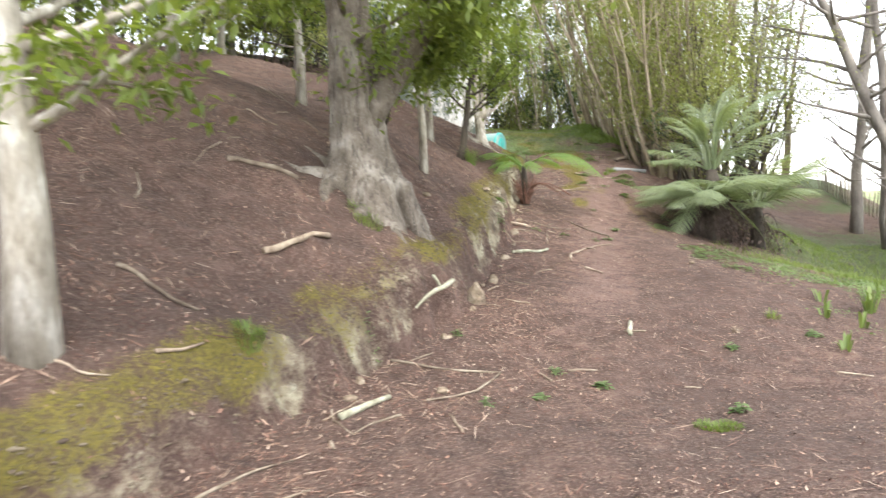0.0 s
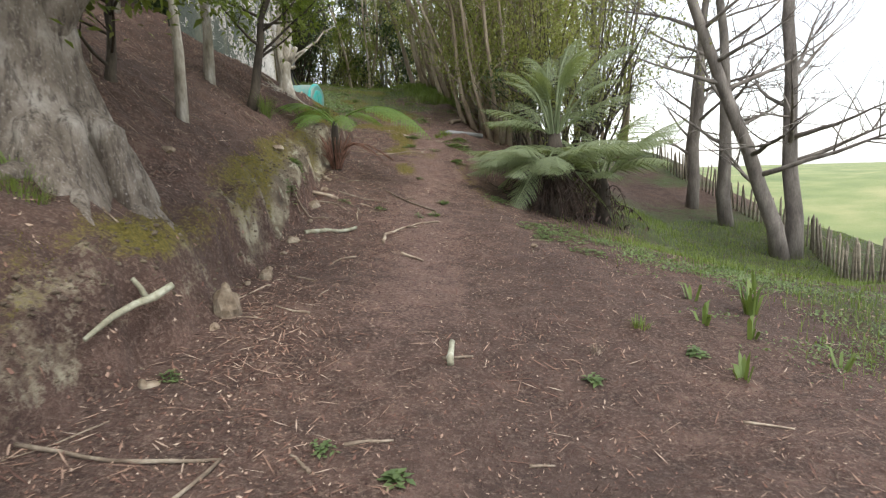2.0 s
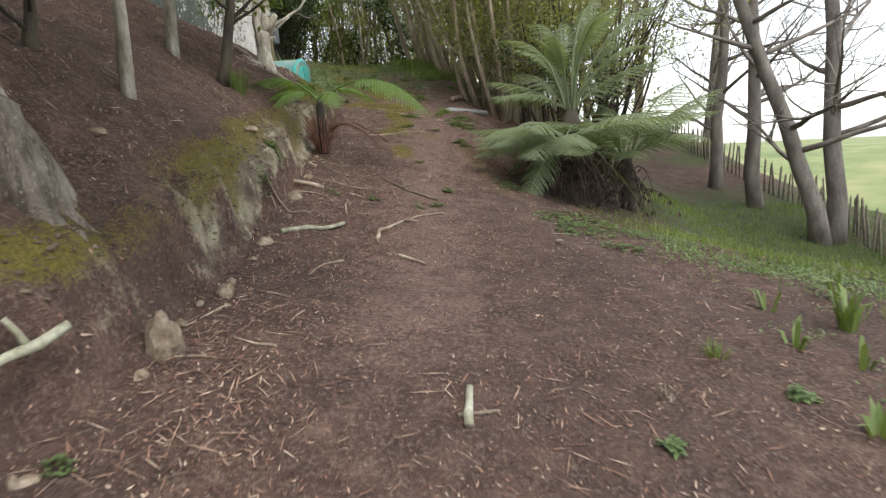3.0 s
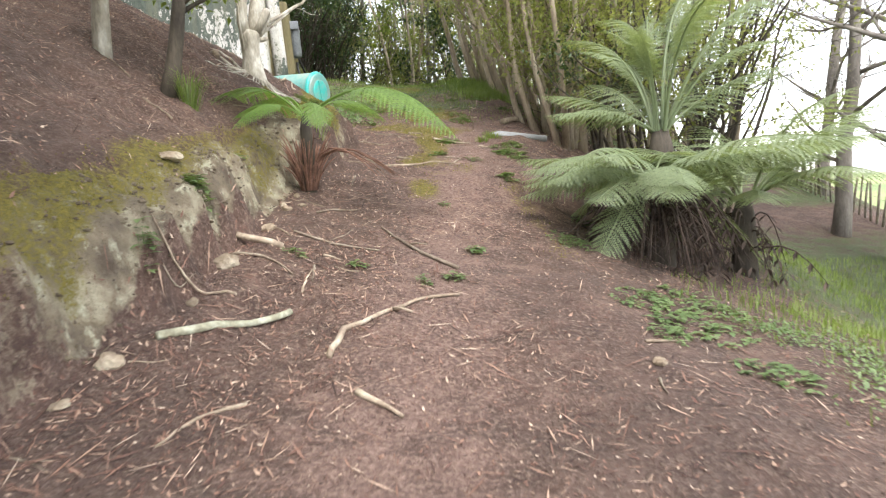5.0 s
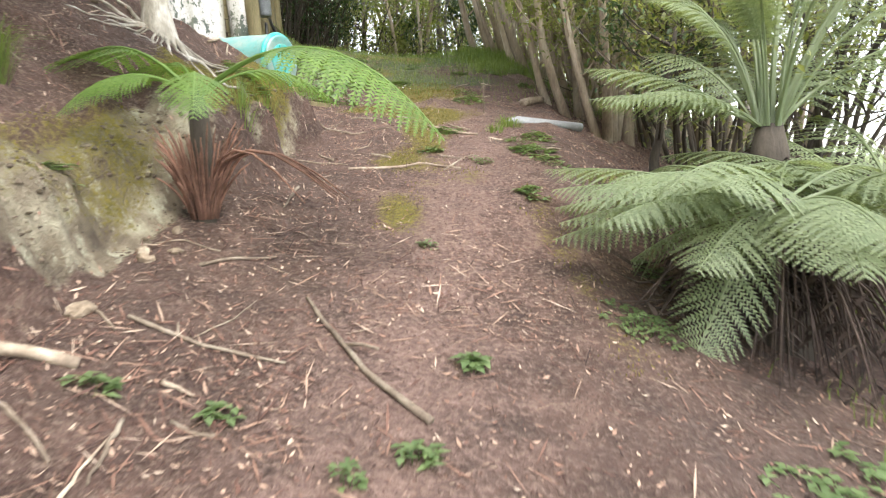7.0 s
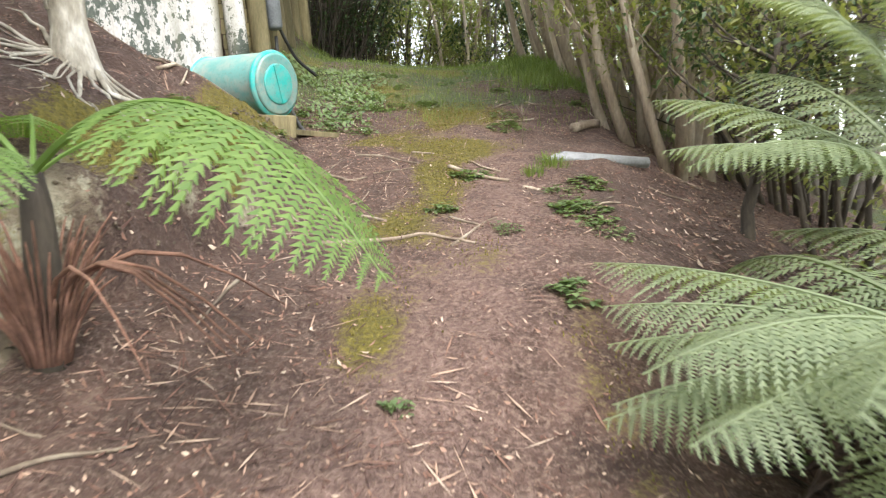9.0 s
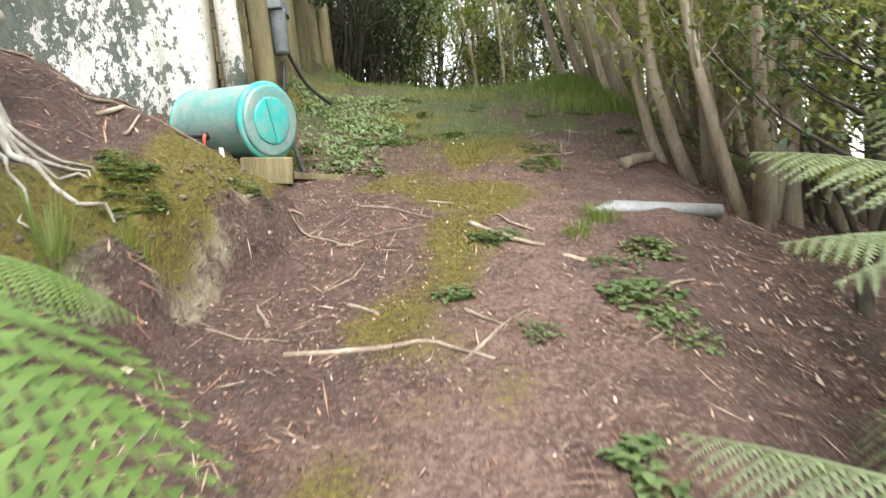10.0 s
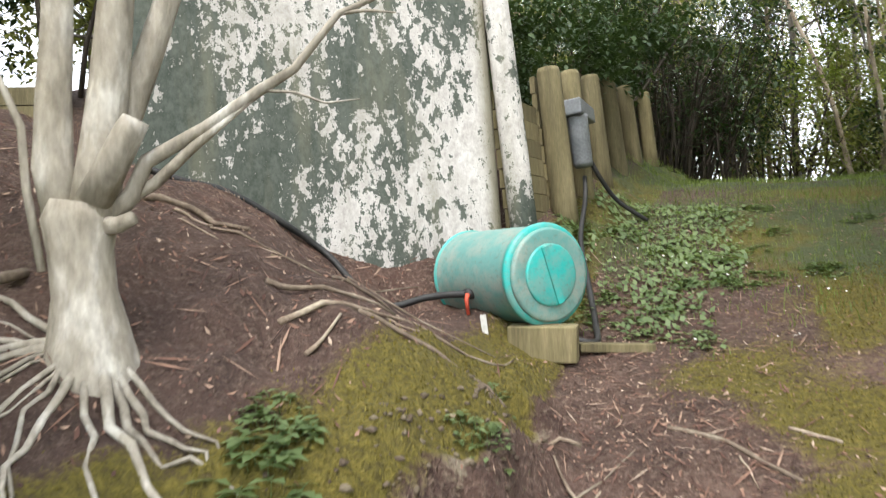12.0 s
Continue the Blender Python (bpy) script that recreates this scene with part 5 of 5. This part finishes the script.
stone(1.12, 9.6, (0.085, 0.07, 0.06), "rough pale brown stone at the foot of the bank", 1)
stone(0.76, 9.95, (0.11, 0.06, 0.035), "flat pale stone on top of the bank", 2)
stone(3.28, 8.36, (0.035, 0.03, 0.025), "small round brown stone on the path", 3)
stone(-0.13, 7.85, (0.07, 0.05, 0.03), "small pale stone on the slope", 4)
stone(0.0, 4.5, (0.05, 0.045, 0.03), "small pale stone on the path", 5)
stone(1.3, 10.35, (0.05, 0.05, 0.03), "small pale stone under the bank", 6)
stone(0.38, 6.55, (0.10, 0.09, 0.16), "block of pale clay leaning on the bank", 7)
stone(0.62, 7.35, (0.06, 0.05, 0.05), "clod of pale clay under the bank", 8)
stone(0.85, 8.35, (0.06, 0.05, 0.04), "clod of pale clay under the bank", 9)
rs = random.Random(9)
for i in range(16):
    bx, by = 30 + rs.uniform(-5, 9), 30 + rs.uniform(-6, 5)
    stone(bx, by, (rs.uniform(0.5, 1.5), rs.uniform(0.4, 1.0), rs.uniform(0.3, 0.7)), "large grey rock lying in the pasture", 60 + i)
for i in range(14):
    yy = rs.uniform(4, 13)
    stone(float(foot_x(yy)) + rs.uniform(0.0, 0.2), yy, (rs.uniform(0.02, 0.05), rs.uniform(0.02, 0.045), rs.uniform(0.015, 0.035)), "clod of pale clay under the bank", 10 + i)


# ---- small plants ----
def weed(x, y, size, count, label, seed, mat=None, leaf=0.05, width=0.6):
    rnd = random.Random(seed)
    g = ground(x, y)
    e = thing("weed", pose(x, y, g), label, "weed", "weeds by the path")
    k = Mesh()
    for i in range(count):
        a, q = rnd.uniform(0, 6.28), size * math.sqrt(rnd.random())
        px, py = q * math.cos(a), q * math.sin(a)
        z = ground(x + px, y + py) - g
        top = Vector((px, py, z + rnd.uniform(0.012, 0.055) * (1.3 - q / size)))
        k.tube([(px * 0.85, py * 0.85, z), top], [0.002, 0.0012], 3)
        for j in range(3):
            w = a + rnd.uniform(-1, 1) + j * 2.1
            k.leaf(top, Vector((math.cos(w), math.sin(w), rnd.uniform(-0.2, 0.3))), Vector((0, 0, 1)), leaf * rnd.uniform(0.6, 1.2), leaf * width)
    part("foliage", k, mat or WEED, e)["kind"] = "stuff"


def blades(x, y, count, height, width, label, seed, mat=None, spread_r=0.07, name="grass_tuft"):
    rnd = random.Random(seed)
    g = ground(x, y)
    k = Mesh()
    for i in range(count):
        a, q = rnd.uniform(0, 6.28), spread_r * math.sqrt(rnd.random())
        px, py = q * math.cos(a), q * math.sin(a)
        z = ground(x + px, y + py) - g - 0.005
        h, lean, w = height * rnd.uniform(0.5, 1.1), rnd.uniform(0.1, 0.9), width * rnd.uniform(0.6, 1.2)
        d, s = Vector((math.cos(a), math.sin(a), 0)), Vector((-math.sin(a), math.cos(a), 0))
        p = Vector((px, py, z))
        m = p + d * h * lean * 0.35 + Vector((0, 0, h * 0.65))
        t = p + d * h * lean * 1.0 + Vector((0, 0, h * (1.05 - 0.5 * lean)))
        k.add([p - s * w / 2, p + s * w / 2, m + s * w / 2 + d * w * 0.2, m - s * w / 2 + d * w * 0.2, t], [(0, 1, 2, 3), (3, 2, 4)])
    ob = part(name, k, mat or GRASS)
    ob.matrix_basis = pose(x, y, g)
    return tagged(ob, label, "grass" if name == "grass_tuft" else "plant", "grass tufts" if name == "grass_tuft" else "strappy plants")


W1 = "small green leafy weed growing in the earth"
for i, (x, y, s, n) in enumerate(((1.82, 13.79, 0.10, 46), (1.47, 13.2, 0.14, 44), (3.75, 13.03, 0.2, 60), (3.7, 13.45, 0.14, 36), (2.91, 13.14, 0.09, 24), (3.1, 13.84, 0.09, 22), (3.8, 12.72, 0.14, 36), (3.61, 15.5, 0.2, 50),
                                  (0.95, 9.75, 0.09, 46), (3.62, 10.6, 0.2, 90), (3.75, 9.38, 0.3, 55), (3.82, 8.98, 0.3, 50), (3.55, 8.75, 0.12, 34), (3.85, 8.3, 0.2, 40), (4.1, 9.5, 0.35, 55), (4.3, 9.0, 0.3, 40), (3.36, 5.66, 0.06, 18), (1.55, 13.05, 0.13, 40), (1.68, 14.23, 0.06, 16),
                                  (3.22, 13.94, 0.1, 20), (3.95, 13.66, 0.14, 30), (0.3, 4.2, 0.05, 12), (0.7, 4.4, 0.05, 12), (1.2, 4.6, 0.04, 10), (0.15, 5.6, 0.05, 14), (2.5, 5.4, 0.05, 14), (2.0, 4.1, 0.05, 10), (2.3, 9.5, 0.05, 12), (1.9, 9.8, 0.05, 10), (1.5, 9.9, 0.06, 10), (0.9, 4.9, 0.06, 14), (2.5, 9.6, 0.06, 12), (2.75, 10.1, 0.06, 12), (2.7, 11.3, 0.05, 12), (4.02, 11.41, 0.12, 30), (3.46, 11.99, 0.1, 22), (3.25, 12.73, 0.08, 18), (1.05, 10.9, 0.07, 20), (0.85, 8.9, 0.06, 14), (-0.55, 5.0, 0.05, 16))):
    weed(x, y, s, n, W1, 200 + i, None, 0.035 + 0.015 * (i % 3))
for i in range(46):
    yy, q = R.uniform(15.6, 18.6), R.random()
    xx = R.uniform(1.0, 2.6) if q < 0.7 else R.uniform(2.6, 4.6)
    weed(xx, yy, R.uniform(0.08, 0.2), 26, "green weed patch in the grass near the wall", 300 + i, None, 0.05)
blades(1.73, 3.82, 380, 0.05, 0.006, "small bright green tuft of grass on the path", 1, spread_r=0.15)
blades(-1.23, 4.01, 180, 0.08, 0.006, "bright green tuft of grass on the bank", 2, spread_r=0.1)
blades(-0.68, 6.2, 320, 0.10, 0.005, "green grass tuft at the foot of the old tree", 3, spread_r=0.17)
blades(0.62, 11.25, 160, 0.34, 0.005, "dry yellow-green tussock beside the dark young tree", 4, spread_r=0.07)
blades(3.78, 14.16, 150, 0.12, 0.005, "bright green grass tuft beside the pipe", 5, spread_r=0.13)
blades(3.59, 13.89, 90, 0.10, 0.005, "bright green grass tuft beside the pipe", 6, spread_r=0.09)
blades(1.58, 12.41, 60, 0.26, 0.006, "long green grass hanging on the bank", 7, spread_r=0.08)
blades(1.69, 12.72, 40, 0.2, 0.005, "long green grass hanging on the bank", 8, spread_r=0.07)
blades(2.71, 5.78, 50, 0.06, 0.004, "small straw-coloured grass tuft on the path", 9, STICK, 0.05)
blades(3.22, 6.12, 60, 0.09, 0.006, "small green grass tuft on the path edge", 10, spread_r=0.07)
STRAP = leafy("strap_leaves", (0.08, 0.14, 0.03), (0.22, 0.28, 0.08), 0.3)
SL = "green strap-leaved plant growing at the path edge"
for i, (x, y, n, h) in enumerate(((4.33, 6.38, 22, 0.34), (3.41, 5.28, 8, 0.22), (4.23, 5.39, 6, 0.2), (4.05, 6.75, 8, 0.26), (3.75, 6.15, 7, 0.2), (4.75, 6.9, 9, 0.25), (3.95, 5.9, 6, 0.2))):
    blades(x, y, n, h, 0.028, SL, 20 + i, STRAP, 0.05, "strap_plant")
# sapling stem in the moss
k = Mesh()
k.tube([(0, 0, -0.02), (0.005, 0, 0.2), (0, 0.01, 0.34)], [0.006, 0.005, 0.003], 6)
k.tube([(0.003, 0, 0.22), (0.06, 0.02, 0.33), (0.07, 0.02, 0.42)], [0.004, 0.003, 0.002], 5)
k.tube([(0.004, 0, 0.24), (-0.05, 0.0, 0.34)], [0.004, 0.002], 5)
ob = part("seedling", k, STICK)
ob.matrix_basis = pose(3.66, 14.89, ground(3.66, 14.89))
tagged(ob, "bare thin seedling stem standing in the moss", "seedling")


# ---- leaf litter, grass and ground cover ----
def litter_material():
    m, n, l, b = material("leaf_litter", 0.9)
    isl = n.new("ShaderNodeNewGeometry").outputs["Random Per Island"]
    c = ramp(n, l, isl, [(0.0, (0.035, 0.018, 0.014)), (0.35, (0.12, 0.058, 0.042)), (0.65, (0.25, 0.14, 0.098)), (0.9, (0.38, 0.26, 0.19)), (1.0, (0.50, 0.39, 0.30))])
    l.new(c, b.inputs["Base Color"])
    bump(n, l, b, noise_node(n, l, 80, 3), 0.4, 0.003)
    return m


LITTER = litter_material()


def quads(name, X, Y, length, width, turn, tilt, mat, label, category, z_off=0.004, curl=0.2):
    """Many small bent flakes laid on the ground, as one mesh."""
    n = len(X)
    Z = land(X, Y) + z_off
    e = 0.03
    gx, gy = (land(X + e, Y) - land(X - e, Y)) / (2 * e), (land(X, Y + e) - land(X, Y - e)) / (2 * e)
    gx, gy = np.clip(gx, -1.5, 1.5), np.clip(gy, -1.5, 1.5)
    cx, sx = np.cos(turn), np.sin(turn)
    ax = np.stack([cx, sx, gx * cx + gy * sx + tilt], -1)
    ay = np.stack([-sx, cx, -gx * sx + gy * cx + tilt[::-1]], -1)
    c = np.stack([X, Y, Z + np.abs(tilt) * length * 0.5], -1)
    ln, wd = (length / 2)[:, None], (width / 2)[:, None]
    up = np.array([0, 0, 1.0])
    lift = (length * curl)[:, None] * up
    v = np.stack([c - ax * ln + lift, c - ay * wd, c + ay * wd * 0.8, c + ax * ln + lift * 0.6], 1).reshape(-1, 3)
    i = np.arange(n) * 4
    f = np.stack([np.stack([i, i + 1, i + 2], -1), np.stack([i + 1, i + 3, i + 2], -1)], 1).reshape(-1, 3)
    me = bpy.data.meshes.new(name)
    me.vertices.add(len(v))
    me.vertices.foreach_set("co", v.ravel())
    me.loops.add(f.size)
    me.loops.foreach_set("vertex_index", f.ravel())
    me.polygons.add(len(f))
    me.polygons.foreach_set("loop_start", np.arange(0, f.size, 3))
    me.update(calc_edges=True)
    me.materials.append(mat)
    return tagged(new(name, me), label, category, kind="stuff")


rg = np.random.default_rng(5)


def sample(n, x0, x1, y0, y1, keep):
    X, Y = rg.uniform(x0, x1, n), rg.uniform(y0, y1, n)
    k = rg.random(n) < keep(X, Y)
    return X[k], Y[k]


def near_density(X, Y):
    d = foot_x(Y) - X
    path = 0.45 + 0.55 * np.exp(-((d + 0.5) / 0.7) ** 2)
    face = step(0, 0.1, d) * (1 - step(0.3, 0.6, d)) * step(0.1, 0.3, face_h(Y))
    mossy = cover_maps(X, Y)["moss"]
    return np.clip((path * (0.75 + 0.4 * vnoise(X * 1.5, Y * 1.5, 77))) * (1 - 0.85 * face) * (1 - 0.7 * np.clip(mossy * 1.4, 0, 1)), 0.03, 1)


X, Y = sample(290000, -4.5, 6.5, 1.0, 19.0, near_density)
n = len(X)
quads("leaf_litter", X, Y, rg.uniform(0.006, 0.034, n) * (0.5 + rg.random(n)), rg.uniform(0.004, 0.015, n), rg.uniform(0, 6.28, n), rg.normal(0, 0.28, n), LITTER, "brown and tan leaf and bark litter covering the earth", "leaf litter", 0.004, 0.12)
X, Y = sample(60000, -4.5, 6.5, 1.0, 19.0, lambda X, Y: near_density(X, Y) ** 1.5)
n = len(X)
quads("twig_litter", X, Y, rg.uniform(0.04, 0.19, n), rg.uniform(0.004, 0.011, n), rg.uniform(0, 6.28, n), rg.normal(0, 0.08, n), LITTER, "fine dry brown twigs scattered over the earth", "twig litter", 0.006, 0.0)
X, Y = sample(9000, 3.6, 7.0, 12.5, 22.0, lambda X, Y: step(0.0, 0.7, X - shoulder_x(Y)))
n = len(X)
quads("leaf_litter", X, Y, rg.uniform(0.02, 0.055, n), rg.uniform(0.012, 0.032, n), rg.uniform(0, 6.28, n), rg.normal(0, 0.2, n), LITTER, "thick brown leaf litter under the grove", "leaf litter", 0.01, 0.2)


def blade_field(name, X, Y, height, width, mat, label, category):
    n = len(X)
    Z = land(X, Y) - 0.005
    a, lean = rg.uniform(0, 6.28, n), rg.uniform(0.1, 0.8, n)
    s = np.stack([-np.sin(a), np.cos(a), np.zeros(n)], -1) * (width / 2)[:, None]
    d = np.stack([np.cos(a), np.sin(a), np.zeros(n)], -1)
    p = np.stack([X, Y, Z], -1)
    up = np.array([0, 0, 1.0])
    m = p + d * (height * lean * 0.35)[:, None] + up * (height * 0.6)[:, None]
    t = p + d * (height * lean)[:, None] + up * (height * (1.05 - 0.5 * lean))[:, None]
    v = np.stack([p - s, p + s, m + s * 0.8, m - s * 0.8, t], 1).reshape(-1, 3)
    i = np.arange(n) * 5
    f = np.stack([np.stack(q, -1) for q in ((i, i + 1, i + 2), (i, i + 2, i + 3), (i + 3, i + 2, i + 4))], 1).reshape(-1, 3)
    me = bpy.data.meshes.new(name)
    me.vertices.add(len(v))
    me.vertices.foreach_set("co", v.ravel())
    me.loops.add(f.size)
    me.loops.foreach_set("vertex_index", f.ravel())
    me.polygons.add(len(f))
    me.polygons.foreach_set("loop_start", np.arange(0, f.size, 3))
    me.update(calc_edges=True)
    me.materials.append(mat)
    return tagged(new(name, me), label, category, kind="stuff")


def turf_density(X, Y):
    return np.clip(cover_maps(X, Y)["turf"] * 1.1 * (0.55 + 0.6 * vnoise(X * 1.1, Y * 1.1, 88)), 0, 1) * (X < 11.5)


X, Y = sample(110000, 3.8, 11.5, 3.0, 14.0, turf_density)
n = len(X)
blade_field("grass", X, Y, rg.uniform(0.04, 0.13, n), rg.uniform(0.004, 0.008, n), GRASS, "green grass on the slope beside the path", "grass")
X, Y = sample(60000, 0.3, 6.0, 15.2, 22.5, lambda X, Y: turf_density(X, Y) * 0.9)
n = len(X)
blade_field("grass", X, Y, rg.uniform(0.03, 0.10, n), rg.uniform(0.003, 0.006, n), GRASS, "short green grass on the crest of the path", "grass")
X, Y = sample(30000, 3.3, 6.0, 17.5, 24.0, lambda X, Y: np.exp(-((X - shoulder_x(Y) + 0.2) / 0.5) ** 2))
n = len(X)
blade_field("grass", X, Y, rg.uniform(0.08, 0.22, n), rg.uniform(0.004, 0.008, n), GRASS, "long green grass along the foot of the grove", "grass")


def cover_density(X, Y):
    sh = X - shoulder_x(Y)
    return step(0.2, 1.5, sh) * (1 - step(8.8, 9.8, Y)) * np.clip(0.15 + 0.7 * vnoise(X * 0.9, Y * 0.9, 95) + 0.7 * vnoise(X * 3, Y * 3, 96), 0, 1)


X, Y = sample(110000, 3.6, 9.5, 3.5, 10.0, cover_density)
n = len(X)
quads("ground_cover", X, Y, rg.uniform(0.012, 0.034, n), rg.uniform(0.01, 0.026, n), rg.uniform(0, 6.28, n), rg.normal(0, 0.45, n), WEED, "low green leafy ground cover on the slope", "ground cover", 0.02, 0.1)
X, Y = sample(5000, 1.0, 2.4, 15.5, 18.5, lambda X, Y: np.clip(0.2 + 0.9 * vnoise(X * 2, Y * 2, 97), 0, 1))
n = len(X)
quads("ground_cover", X, Y, rg.uniform(0.03, 0.06, n), rg.uniform(0.025, 0.045, n), rg.uniform(0, 6.28, n), rg.normal(0, 0.35, n), WEED, "low green leafy weeds behind the drum", "ground cover", 0.03, 0.1)
X, Y = sample(420, 1.2, 3.0, 15.6, 17.2, lambda X, Y: np.clip(0.1 + 0.6 * vnoise(X * 2.5, Y * 2.5, 98), 0, 1))
n = len(X)
quads("fallen_petals", X, Y, rg.uniform(0.015, 0.03, n), rg.uniform(0.012, 0.02, n), rg.uniform(0, 6.28, n), rg.normal(0, 0.2, n), surface("white_petals", [(0.3, (0.6, 0.58, 0.52)), (0.7, (0.8, 0.78, 0.74))], 5, 30, 0.8, 0.1, 0.002), "small white petals scattered in the weeds", "petals", 0.05, 0.1)


def clods():
    """Crumbling lumps of clay that break up the steep face of the bank, as one mesh."""
    bm = bmesh.new()
    bmesh.ops.create_icosphere(bm, subdivisions=1, radius=1)
    base = np.array([v.co[:] for v in bm.verts])
    tri = np.array([[v.index for v in f.verts] for f in bm.faces])
    bm.free()
    forms = []
    for s in range(12):
        k = np.array([1 + 0.7 * noise.noise(Vector(p) * 1.3 + Vector((s * 7.3, 0, 0))) + 0.4 * noise.noise(Vector(p) * 3.0 + Vector((0, s * 3.1, 0))) for p in base])
        forms.append(base * k[:, None])
    vs, fs, n = [], [], 0
    count = 2000
    Y = rg.uniform(2.2, 14.2, count)
    D = rg.uniform(0.0, 0.34, count)
    X = foot_x(Y) - D
    Z = land(X, Y)
    for i in range(count):
        size = 0.004 + 0.012 * rg.random() ** 2
        a = rg.uniform(0, 6.28)
        f = forms[i % 12] * np.array([rg.uniform(0.7, 1.2), rg.uniform(0.9, 2.0), rg.uniform(0.6, 1.0)]) * size
        rot = np.array([[math.cos(a), -math.sin(a), 0], [math.sin(a), math.cos(a), 0], [0, 0, 1]])
        vs.append(f @ rot.T + np.array([X[i], Y[i], Z[i]]))
        fs.append(tri + n)
        n += len(base)
    me = bpy.data.meshes.new("clay_clods")
    v, f = np.concatenate(vs), np.concatenate(fs)
    me.vertices.add(len(v))
    me.vertices.foreach_set("co", v.ravel())
    me.loops.add(f.size)
    me.loops.foreach_set("vertex_index", f.ravel())
    me.polygons.add(len(f))
    me.polygons.foreach_set("loop_start", np.arange(0, f.size, 3))
    me.update(calc_edges=True)
    me.materials.append(clod_material())
    tagged(new("clay_crumbs", me), "small crumbs of brown clay on the bank face", "clay crumbs", kind="stuff")


clods()
MOSS = leafy("moss_tufts", (0.08, 0.07, 0.012), (0.27, 0.22, 0.045), 0.3, 0.8)
X, Y = sample(330000, -2.6, 4.2, 2.0, 17.0, lambda X, Y: np.clip(cover_maps(X, Y)["moss"] * 2.2 - 0.75 + 0.5 * vnoise(X * 7, Y * 7, 99), 0, 1))
n = len(X)
blade_field("moss", X, Y, rg.uniform(0.008, 0.024, n), rg.uniform(0.004, 0.008, n), MOSS, "yellow-green moss cushions on the bank and the path", "moss")
